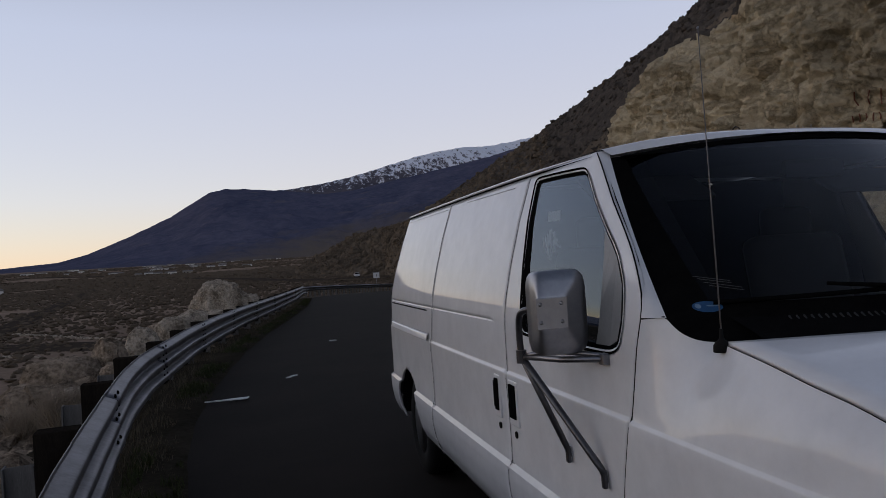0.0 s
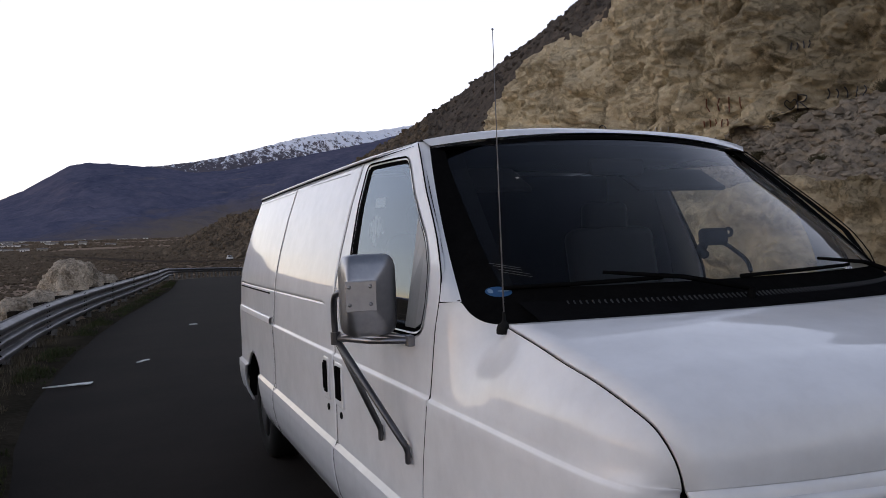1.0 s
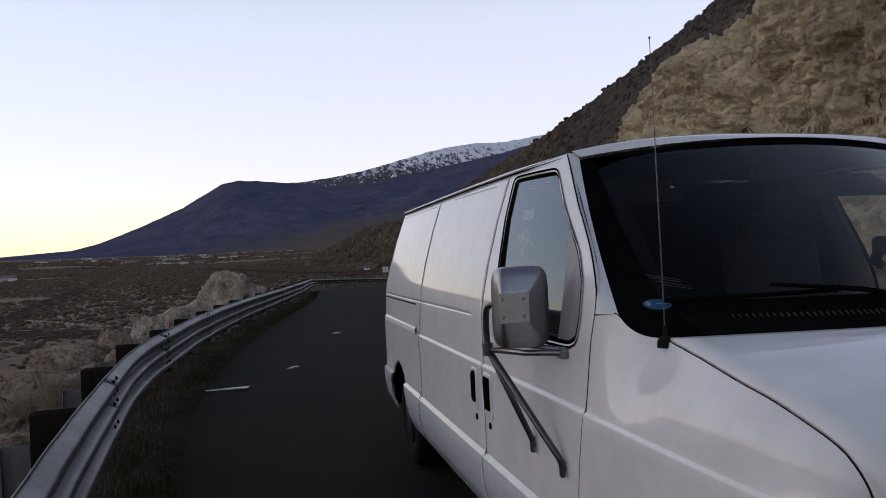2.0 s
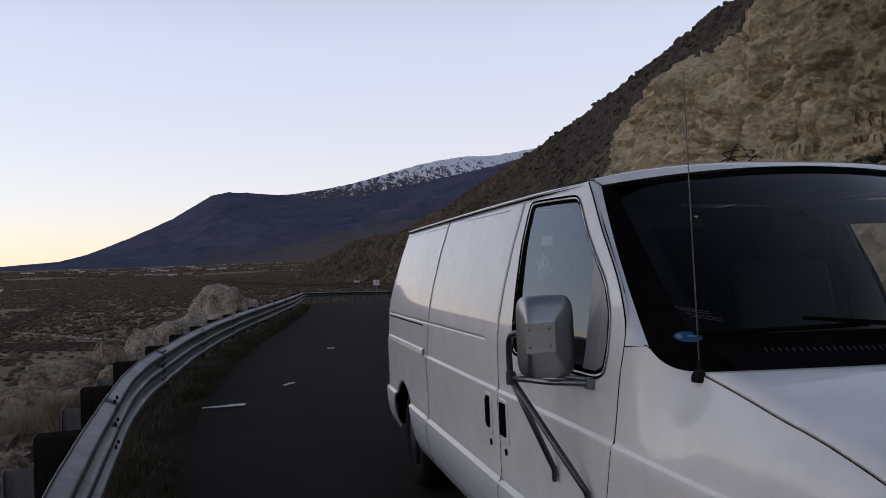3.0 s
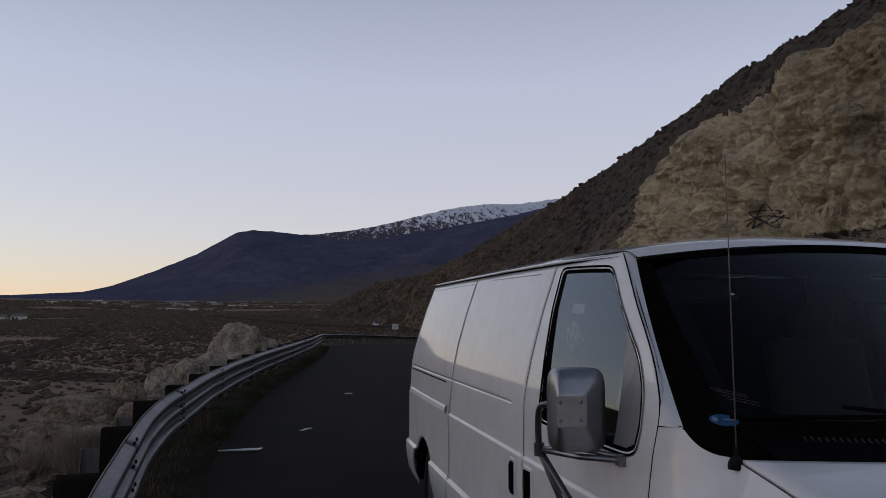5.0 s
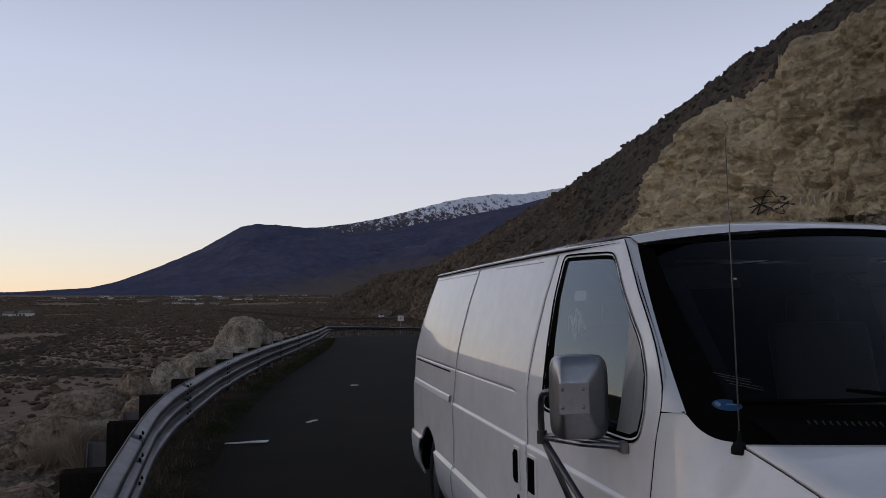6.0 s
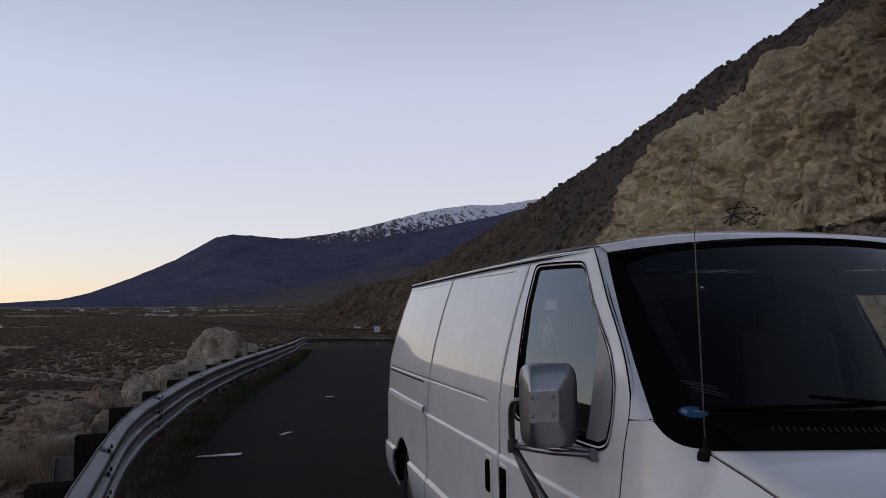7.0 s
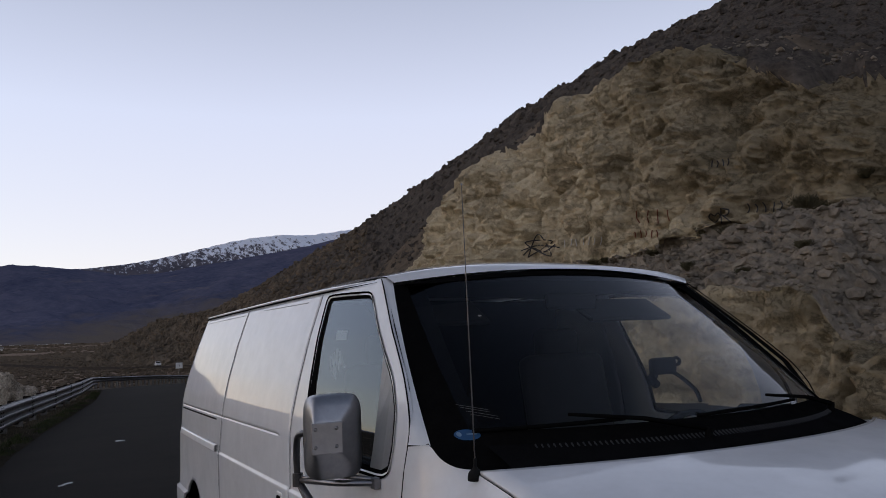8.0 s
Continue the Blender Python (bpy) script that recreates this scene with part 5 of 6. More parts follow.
for sgn in (-1, 1):
    bm = bmesh.new()
    box(bm, (XC + sgn * 0.52, 2.73, 1.775), (0.5, 0.2, 0.025), 0.01, Matrix.Rotation(radians(30), 4, "X"))
    part("sun_visor", bm, M_SEAT, VAN)
# black gadget on a stalk, seen against the far window
bm = bmesh.new()
box(bm, (2.655, 2.5, 1.505), (0.13, 0.06, 0.075), 0.018)
cl = part("dash_gadget", bm, M_TRIM, VAN, "black gadget on a bent stalk behind the windshield", smooth=True)
bm = bmesh.new()
tube(bm, curve([(2.70, 2.5, 1.48), (2.735, 2.48, 1.455), (2.74, 2.4, 1.40), (2.66, 2.3, 1.36)], 5), 0.009, 8)
part("stalk", bm, M_TRIM, cl, smooth=True)
bm = bmesh.new()
tube(bm, [Vector((2.742 + 0.02 * math.cos(a), 2.5, 1.522 + 0.016 * math.sin(a))) for a in np.linspace(-2.4, 2.8, 14)], 0.008, 6)
part("clamp_ring", bm, M_TRIM, cl, smooth=True)
bm = bmesh.new()
tube(bm, curve([(2.60, 2.5, 1.47), (2.575, 2.49, 1.45), (2.56, 2.45, 1.43)], 4), 0.02, 8)
part("mount", bm, M_TRIM, cl, smooth=True)
# pale card and tassel hanging inside the passenger window
bm = bmesh.new()
vq = [bm.verts.new(side_pt(y, z, -1, -0.018)) for y, z in ((2.952, 1.720), (2.832, 1.717), (2.815, 1.677), (2.935, 1.678))]
bm.faces.new(vq)
bm.faces.new([bm.verts.new(v.co + Vector((0.004, 0, 0))) for v in vq])
hang = part("hanging_card", bm, M_WHITE, VAN, "pale card with a tassel hanging inside the window", keep=True)
hr = random.Random(3)
for k in range(10):
    y = 2.81 + 0.13 * k / 9
    bm = bmesh.new()
    zt, zb = 1.645 - 0.03 * abs(k - 4.5) / 4.5 + hr.uniform(-0.015, 0.01), 1.54 + 0.03 * abs(k - 4.5) / 4.5 + hr.uniform(-0.02, 0.02)
    tube(bm, [side_pt(y + hr.uniform(-0.01, 0.01) - 0.045 * i / 3, zt + (zb - zt) * i / 3, -1, -0.018) for i in range(4)], 0.0036, 5)
    part("strand", bm, M_WHITE, hang)

# chips in the hood's paint and faint pale lines low on the windshield
hc = random.Random(8)
for k in range(34):
    c = hood_at(hc.uniform(-0.85, 0.9), hc.uniform(0.12, 0.55)) + Vector((0, -0.001, 0.0015))
    bm = bmesh.new()
    r = hc.uniform(0.001, 0.0028)
    bm.faces.new([bm.verts.new(c + Vector((r * math.cos(a) * hc.uniform(0.6, 1.2), r * math.sin(a) * hc.uniform(0.6, 1.6), 0))) for a in np.linspace(0, 5.5, 7)])
    part("paint_chip", bm, M_GAP, hood, "small dark paint chip")
for k in range(4):
    bm = bmesh.new()
    tube(bm, [shield(-0.895 + 0.010 * k + 0.0095 * i, 0.250 - (0.010, 0.024, 0.042, 0.058)[k] - 0.0036 * i, 0.003) for i in range(10 - k % 2)], 0.0007, 4)
    part("pale_line", bm, M_FAINT, VAN, "faint pale line on the windshield")

# ---------- guardrail: three-wave beam on timber posts ----------
RAILPTS = []
for y in np.arange(-6, 88.01, 0.15):
    RAILPTS.append(Vector((rail_x(y), y, road_z(y))))
for _ in range(14):
    RAILPTS = [RAILPTS[0]] + [(a + 2 * b + c) / 4 for a, b, c in zip(RAILPTS, RAILPTS[1:], RAILPTS[2:])] + [RAILPTS[-1]]
ARC = [0.0]
for a, b in zip(RAILPTS, RAILPTS[1:]):
    ARC.append(ARC[-1] + (b - a).length)


def rail_at(s):
    """Point, forward and road-ward direction of the rail at a length along it."""
    i = max(0, min(len(ARC) - 2, int(np.searchsorted(ARC, s)) - 1))
    t = (s - ARC[i]) / (ARC[i + 1] - ARC[i])
    p = RAILPTS[i].lerp(RAILPTS[i + 1], t)
    a, b = RAILPTS[max(i - 4, 0)], RAILPTS[min(i + 5, len(RAILPTS) - 1)]
    f = (b - a).normalized()
    return p, f, Vector((f.y, -f.x, 0)).normalized()


WAVE = []
for k in range(61):
    q = k / 60
    c = max(-1.0, min(1.0, -1.5 * math.cos(2 * math.pi * 3 * q)))
    WAVE.append((0.041 * (1 + c), 0.25 + 0.506 * q))
WAVE2 = [(0.041 * (1 + max(-1.0, min(1.0, -1.5 * math.cos(2 * math.pi * 2 * k / 40)))), 0.44 + 0.31 * k / 40) for k in range(41)]
rail = thing("guardrail", "galvanised three-wave steel guardrail on dark timber posts", "guardrail", (RAILPTS[0].x, RAILPTS[0].y, 0))
PANEL = 3.81
s0 = 1.6 + (ARC[min(range(len(RAILPTS)), key=lambda i: abs(RAILPTS[i].y - 6.0))] - 1.6) % PANEL - PANEL * 0 - 0.05
n_panels = int((ARC[-1] - s0) / PANEL)
for k in range(n_panels):
    a, b = s0 + k * PANEL - 0.02, s0 + (k + 1) * PANEL + 0.30
    b = min(b, ARC[-1] - 0.05)
    vs = []
    steps = 20
    wave = WAVE if rail_at(a)[0].y < 48 else WAVE2
    for i in range(steps + 1):
        p, f, rdir = rail_at(a + (b - a) * i / steps)
        lap = 0.004 * (i / steps) ** 6
        for dx, z in wave:
            dent = 0.008 * fbm(p.y * 0.9, z * 2, k * 1.7, 2)
            vs.append(p + rdir * (dx + lap + dent) + Vector((0, 0, z)))
    beam = pydata("beam", vs, grid_faces(steps + 1, len(wave)), M_GALV, rail)
    sm = beam.modifiers.new("thick", "SOLIDIFY")
    sm.thickness = 0.004
    if a < 40:
        p, f, rdir = rail_at(b - 0.16)
        for z, dx in ((0.335, 0.083), (0.505, 0.083), (0.673, 0.083)):
            for side in (-0.10, 0.0, 0.10):
                for dz in (-0.045, 0.045):
                    if side == 0.0:
                        continue
                    bm = bmesh.new()
                    c = p + f * side + rdir * (dx - 0.022) + Vector((0, 0, z + dz))
                    tube(bm, [c - rdir * 0.004, c + rdir * 0.006, c + rdir * 0.012], [0.017, 0.016, 0.007], 8)
                    part("splice_bolt", bm, M_BLACK, beam)
i6 = min(range(len(RAILPTS)), key=lambda i: abs(RAILPTS[i].y - 6.60))
POST0 = (ARC[i6] - s0) % 1.905
kink = ARC[min(range(len(RAILPTS)), key=lambda i: abs(RAILPTS[i].y - 50))]
stations = list(np.arange(s0 + POST0, kink, 1.905)) + list(np.arange(kink + 0.9, ARC[-1] - 0.5, 0.95))
for at in stations:
    p, f, rdir = rail_at(at)
    rot = Matrix.Rotation(math.atan2(rdir.y, rdir.x), 4, "Z")
    tilt = Matrix.Rotation(radians(random.uniform(-2, 2)), 4, "Y") @ Matrix.Rotation(radians(random.uniform(-2, 2)), 4, "X")
    bm = bmesh.new()
    low = 0.44 if p.y > 50 else 0.20
    top = 0.75 + random.uniform(-0.008, 0.012)
    box(bm, p + rdir * -0.125 + Vector((0, 0, (low + top) / 2)), (0.225, 0.15, top - low), 0.006, rot)
    blk = part("block", bm, M_POST, rail, "dark rusty spacer block")
    bm = bmesh.new()
    base = p + rdir * -0.315 + Vector((0, 0, 0.10 + random.uniform(-0.02, 0.02)))
    for o, size in ((-0.075, (0.010, 0.105, 0.98)), (0.075, (0.010, 0.105, 0.98)), (0.0, (0.14, 0.009, 0.98))):
        box(bm, base + rdir * o, size, 0.0, rot @ tilt)
    part("post", bm, M_POSTG, rail, "weathered grey steel post")

# ---------- rocks beyond the rail ----------
def rock(name, c, size, seed, label, sub=4, material=None, sharp=0.5, group="", facets=16, lo=0.55):
    bm = bmesh.new()
    bmesh.ops.create_icosphere(bm, subdivisions=sub, radius=1.0)
    rng = random.Random(seed)
    planes = [(Vector((rng.uniform(-1, 1), rng.uniform(-1, 1), rng.uniform(-0.6, 1))).normalized(), rng.uniform(lo, 0.93)) for _ in range(facets)]
    for v in bm.verts:
        p = v.co.copy()
        for nrm, d in planes:
            e = p.dot(nrm) - d
            if e > 0:
                p -= nrm * e * 0.97
        n1 = fbm(p.x * 1.2 + seed, p.y * 1.2, p.z * 1.2, 3) * 0.10
        n2 = ridged(p.x * 3.5 + seed, p.y * 3.5, p.z * 3.5, 4) * 0.17 * sharp
        n3 = crag(p.x + seed, p.y, p.z, 0.55, seed * 0.7) * 0.26 * sharp
        p *= 1 + n1 + n2 + n3
        v.co = Vector((p.x * size[0], p.y * size[1], p.z * size[2]))
    for v in bm.verts:
        v.co += Vector(c)
    ob = part(name, bm, material or M_ROCK, smooth=True)
    ob.data.set_sharp_from_angle(angle=radians(24))
    return tagged(ob, label, "rock", group)


# ---------- litter on the asphalt ----------
def litter(name, x, y, pts, label, h=0.02, material=None):
    bm = bmesh.new()
    top = [bm.verts.new((x + px, y + py, road_z(y) + 0.016 + h * (0.4 + 0.6 * abs(math.sin(9 * i + 1))))) for i, (px, py) in enumerate(pts)]
    low = [bm.verts.new((x + px, y + py, road_z(y) + 0.012)) for px, py in pts]
    bm.faces.new(top)
    n = len(pts)
    for i in range(n):
        bm.faces.new((top[i], low[i], low[(i + 1) % n], top[(i + 1) % n]))
    return tagged(part(name, bm, material or M_WHITE), label, "litter")


litter("paper_scrap", -0.115, 9.68, [(-0.52, -0.035), (-0.26, -0.06), (-0.02, -0.07), (0.01, 0.05), (-0.2, 0.02), (-0.28, -0.02)], "crumpled strip of white plastic lying on the asphalt", 0.012)
litter("twisted_wrapper", 0.477, 11.16, [(-0.09, -0.10), (-0.02, -0.07), (0.005, 0.02), (0.09, 0.09), (0.075, 0.11), (-0.005, 0.05), (-0.035, -0.04)], "small torn white wrapper on the asphalt", 0.012)
litter("flat_scrap", 1.547, 16.06, [(-0.09, -0.06), (0.08, -0.05), (0.06, 0.06), (-0.07, 0.07)], "flat scrap of white paper on the asphalt", 0.01)

# ---------- boulders and rocks on the outer bank ----------
BANK = "rocks on the bank beyond the guardrail"
def dome(name, c, size, seed, label, material, sub=6, crown=0.72, group=""):
    """A weathered boulder: a rounded block with a few broad broken faces, cracks and a pitted skin."""
    bm = bmesh.new()
    bmesh.ops.create_icosphere(bm, subdivisions=sub, radius=1.0)
    g = random.Random(seed)
    planes = [(Vector((g.uniform(-1, 1), g.uniform(-1, 0.4), g.uniform(-0.1, 0.7))).normalized(), g.uniform(crown, 0.98)) for _ in range(9)]
    co3 = []
    for v in bm.verts:
        p = v.co.copy()
        p = Vector(tuple(math.copysign(abs(q) ** 0.72, q) for q in p)) * 0.86
        for nrm, d in planes:
            e = p.dot(nrm) - d
            if e > 0:
                p -= nrm * e * 0.85
        co3.append(p[:])
    q = np.array(co3)
    k = seed * 1.37
    d = 0.10 * grains(q[:, 0] * 1.3 + k, q[:, 1] * 1.3, q[:, 2] * 1.3, 3) + 0.075 * (billows(q[:, 0] * 2.6 + k, q[:, 1] * 2.6, q[:, 2] * 2.6, 5, 0.6) - 0.7)
    d = d - 0.10 * np.maximum(0, ribs(q[:, 0] * 1.4 + k, q[:, 1] * 1.4, q[:, 2] * 1.9, 3, 0.45) - 1.15)
    q = q * (1 + d[:, None]) * np.array(size) + np.array(c)
    for v, p in zip(bm.verts, q):
        v.co = p
    ob = part(name, bm, material, smooth=True)
    ob.data.set_sharp_from_angle(angle=radians(38))
    return tagged(ob, label, "rock", group)


def set_boulder(az, r, z, size, seed, label, material, sub=5):
    """A boulder by its bearing and distance from the bend, its crown at height z."""
    dome("boulder", (r * math.sin(radians(az)), r * math.cos(radians(az)), z - 0.86 * size[2]), size, seed, label, material, sub, 0.80, BANK)


set_boulder(-2.75, 27.4, 1.36, (1.13, 1.1, 1.45), 14, "large pale weathered boulder beyond the guardrail", M_PALEROCK, 6)
set_boulder(-0.6, 27.6, 0.80, (0.55, 0.8, 1.0), 12, "pale boulder leaning on the large one", M_PALEROCK, 6)
set_boulder(-4.7, 25.5, 0.42, (0.55, 0.6, 0.8), 15, "broken pale rock at the large boulder's foot", M_PALEROCK)
set_boulder(-3.0, 24.2, 0.50, (0.70, 0.6, 0.55), 16, "low cracked rock in front of the large boulder", M_PALEROCK)
set_boulder(-7.9, 13.9, 0.73, (0.33, 0.36, 0.50), 21, "blocky cream-coloured rock near the rail", M_PALEROCK)
set_boulder(-10.0, 12.6, 0.72, (0.29, 0.34, 0.62), 33, "pointed brown rock beside the pale one", M_ROCK)
set_boulder(-9.3, 11.6, 0.42, (0.36, 0.3, 0.4), 34, "tan rock at the pointed one's foot", M_ROCK)
set_boulder(-12.9, 12.4, 0.50, (0.66, 0.45, 0.5), 41, "long low tan rock on the bank", M_ROCK)
set_boulder(-15.4, 11.6, 0.24, (0.40, 0.35, 0.36), 42, "rounded tan rock on the bank", M_ROCK)
set_boulder(-11.4, 10.2, 0.30, (0.50, 0.30, 0.34), 43, "pale flat slab on the bank", M_PALEROCK)
set_boulder(-5.7, 16.8, 0.74, (0.50, 0.5, 0.56), 52, "broken pale rock by the rail", M_PALEROCK)
set_boulder(-4.6, 19.2, 0.74, (0.52, 0.6, 0.60), 57, "rough pale rock by the rail", M_PALEROCK)
set_boulder(-6.4, 20.5, 0.42, (0.7, 0.8, 0.6), 58, "rough tan rock by the rail", M_ROCK)
set_boulder(-18.0, 10.6, -0.20, (0.55, 0.4, 0.40), 44, "broad cracked rock on the bank", M_ROCK)
set_boulder(-20.5, 8.8, -0.30, (0.48, 0.4, 0.36), 45, "broad cracked rock on the bank", M_ROCK)
set_boulder(-16.0, 8.4, -0.02, (0.40, 0.34, 0.30), 46, "rounded tan rock on the bank", M_ROCK)
set_boulder(-22.5, 11.2, -0.62, (0.6, 0.5, 0.42), 47, "broad cracked rock on the bank", M_ROCK)
set_boulder(-17.8, 14.0, -0.10, (0.62, 0.5, 0.50), 48, "rounded tan rock on the bank", M_ROCK)
set_boulder(-24.5, 7.4, -0.55, (0.45, 0.4, 0.34), 49, "broad cracked rock on the bank", M_ROCK)
br = random.Random(61)
for k in range(130):
    y = br.uniform(3.6, 20)
    d = br.uniform(0.75, 5.6)
    x = rail_x(y) - d
    r = br.uniform(0.07, 0.19) * (1.0 if d < 1.3 else 1.75)
    rock("boulder", (x, y, ground_z(x, y) + 0.22 * r), (r * br.uniform(0.85, 1.5), r * br.uniform(0.8, 1.2), r * br.uniform(0.6, 0.95)), 200 + k, "broken tan rock half sunk in the bank", 4 if y < 9 else 3, M_ROCK if k % 4 else M_PALEROCK, 0.9, BANK, 11, 0.45)


def scatter(name, label, category, places, material, seed, sub=1, flat=0.7):
    """Many small stones or clumps as one object."""
    rng = np.random.RandomState(seed)
    t = bmesh.new()
    bmesh.ops.create_icosphere(t, subdivisions=sub, radius=1.0)
    bv = np.array([v.co[:] for v in t.verts])
    bf = np.array([[v.index for v in f.verts] for f in t.faces])
    t.free()
    P, Q = [], []
    for i, (x, y, z, s) in enumerate(places):
        a = rng.uniform(0, 6.28)
        v = bv * (1 + rng.uniform(-0.32, 0.32, (len(bv), 1))) * [rng.uniform(0.7, 1.3), rng.uniform(0.7, 1.3), flat * rng.uniform(0.75, 1.25)] * s
        v = np.c_[v[:, 0] * math.cos(a) - v[:, 1] * math.sin(a), v[:, 0] * math.sin(a) + v[:, 1] * math.cos(a), v[:, 2]]
        P.append(v + [x, y, z])
        Q.append(bf + i * len(bv))
    ob = pydata(name, np.concatenate(P).tolist(), np.concatenate(Q).tolist(), material, smooth=False)
    return tagged(ob, label, category, kind="stuff")


rng = np.random.RandomState(5)
stones = []
while len(stones) < 7000:
    y = rng.uniform(2, 38)
    d = 0.45 + rng.exponential(3.0)
    x = rail_x(y) - d
    s = min(0.42, 0.035 + rng.exponential(0.065) * (1.5 if d > 1.2 else 0.6))
    stones.append((x, y, ground_z(x, y) + s * 0.15, s))
while len(stones) < 12500:
    y = rng.uniform(4, 24)
    d = rng.uniform(0.9, 8)
    x = rail_x(y) - d
    s = 0.06 + min(0.34, rng.exponential(0.09))
    stones.append((x, y, ground_z(x, y) + s * 0.1, s))
while len(stones) < 16500:
    y = rng.uniform(7, 46)
    d = rng.uniform(3, 16)
    x = rail_x(y) - d
    s = 0.035 + min(0.25, rng.exponential(0.05))
    stones.append((x, y, ground_z(x, y) + s * 0.1, s))
scatter("bank_stones", "loose broken stones covering the bank", "stones", stones, M_ROCK, 6, 2, 0.75)

far = []
while len(far) < 9000:
    a, r = radians(rng.uniform(-34, 9)), rng.uniform(480, 1450)
    x, y = r * math.sin(a), r * math.cos(a)
    if fbm(x * 0.006, y * 0.006, 5.0, 3) < -0.2:
        continue
    s = rng.uniform(0.9, 2.6)
    far.append((x, y, ground_z(x, y) + 0.2 * s, s))
scatter("far_scrub", "dark scrub over the far valley floor", "shrubs", far, M_BUSH, 14, 1, 0.45)
# sagebrush over the valley, thinning into texture with distance
bushes = []
while len(bushes) < 46000:
    a = radians(rng.uniform(-34, 13))
    r = 20 + 640 * rng.uniform(0, 1) ** 0.6
    x, y = r * math.sin(a), r * math.cos(a)
    if y < 88 and rail_x(y) - x < 6:
        continue
    if fbm(x * 0.012, y * 0.012, 2.0, 3) < -0.55:
        continue
    if r < 90 and rng.uniform() < 0.5:
        continue
    s = (0.16 + 0.42 * rng.uniform() ** 1.6) * (1 + r / 420)
    bushes.append((x, y, ground_z(x, y) + 0.25 * s, s))
scatter("sagebrush", "low brown sagebrush dotted over the valley floor", "shrubs", bushes, M_BUSH, 8, 1, 0.5)
hb = []
while len(hb) < 14000:
    y, p = rng.uniform(7, 44), rng.choice([rng.uniform(0.165, 0.38), rng.uniform(0.165, 0.38), rng.uniform(0.87, 0.99)])
    x, yy, z = cut_point(y, p)
    hb.append((x, yy, z + 0.01, 0.028 + rng.exponential(0.036)))
scatter("talus_stones", "loose dark stones lying on the talus bench", "stones", hb, M_TALUS, 9, 1, 0.7)


hs = []
hr = np.random.RandomState(12)
while len(hs) < 12000:
    a, u = hr.choice([hr.uniform(3, 62), hr.uniform(3, 24)]), hr.uniform(0.0, 1.0) ** 0.8
    x, y, z, rocky = (float(v) for v in near_hill(np.array(a), np.array(u)))
    hs.append((x, y, z, min(0.9, 0.07 + hr.exponential(0.10)) * (0.6 + math.hypot(x, y) / 130)))
scatter("hill_stones", "brown stones and scrub scattered over the hillside", "stones", [q for q in hs if q[0] < 0.42 * q[1]], M_HILL, 13, 1, 0.8)
scatter("crag_stones", "dark broken rocks lying below the crest", "stones", [q for q in hs if q[0] >= 0.42 * q[1]], M_CAP, 15, 1, 0.8)


# leafy shrubs: many thin twigs
def shrub(name, c, r, h, n, seed, material, label, group="", width=0.006):
    g = random.Random(seed)
    vs, fs = [], []
    for _ in range(n):
        a, lean = g.uniform(0, 6.283), g.uniform(0.1, 1.0)
        L = h * g.uniform(0.5, 1.1)
        d = Vector((math.cos(a) * lean * r, math.sin(a) * lean * r, L))
        b = Vector(c) + Vector((g.uniform(-0.3, 0.3) * r, g.uniform(-0.3, 0.3) * r, 0))
        s = d.cross(Vector((g.uniform(-1, 1), g.uniform(-1, 1), 0.3))).normalized() * width
        m = b + d * 0.55 + Vector((g.uniform(-0.1, 0.1) * r, g.uniform(-0.1, 0.1) * r, 0))
        i = len(vs)
        vs += [b - s, b + s, m + s, m - s, b + d]
        fs += [(i, i + 1, i + 2, i + 3), (i + 3, i + 2, i + 4)]
        for _ in range(2):
            q = m + (b + d - m) * g.uniform(0, 0.7)
            e = Vector((g.uniform(-1, 1), g.uniform(-1, 1), g.uniform(0.2, 1))) * r * 0.28
            t = e.cross(Vector((0.3, g.uniform(-1, 1), 1))).normalized() * width * 0.7
            j = len(vs)
            vs += [q - t, q + t, q + e]
            fs += [(j, j + 1, j + 2)]
    return tagged(pydata(name, vs, fs, material, smooth=False), label, "shrub", group)


SH = "dry shrubs on the bank"
for k, (x, y, r, h, n) in enumerate(((-1.95, 8.7, 0.36, 0.62, 700), (-2.4, 8.9, 0.34, 0.48, 500), (-1.75, 9.6, 0.22, 0.42, 300), (-2.8, 7.6, 0.25, 0.25, 300), (-3.6, 10.5, 0.3, 0.3, 300), (-1.75, 7.0, 0.2, 0.22, 250))):
    shrub("dry_shrub", (x, y, ground_z(x, y) + 0.0), r, h, n, 100 + k, M_DRY, "pale dry twiggy shrub behind the guardrail", SH, 0.004)
M_SCRUB = mat("olive_scrub", (0.05, 0.045, 0.028), (0.11, 0.095, 0.06), 2, 12, 1.0, bump=0, spec=0.05)
for k, (y, p, s) in enumerate(((22.2, 0.375, 0.9), (21.0, 0.375, 0.5), (15.4, 0.365, 0.9), (16.2, 0.372, 0.5), (13.0, 0.385, 1.1), (12.4, 0.375, 0.8), (18.5, 0.36, 0.5), (14.6, 0.24, 0.6), (12.2, 0.20, 0.6), (11.2, 0.25, 0.5), (11.5, 0.5, 0.6), (16.5, 0.2, 0.5))):
    x, yy, z = cut_point(y, p)
    shrub("cliff_shrub", (x, yy, z - 0.05), 0.45 * s, 0.42 * s, 500, 300 + k, M_SCRUB, "dark scrubby bush growing on the rock cut", "scrub on the rock cut", 0.009)

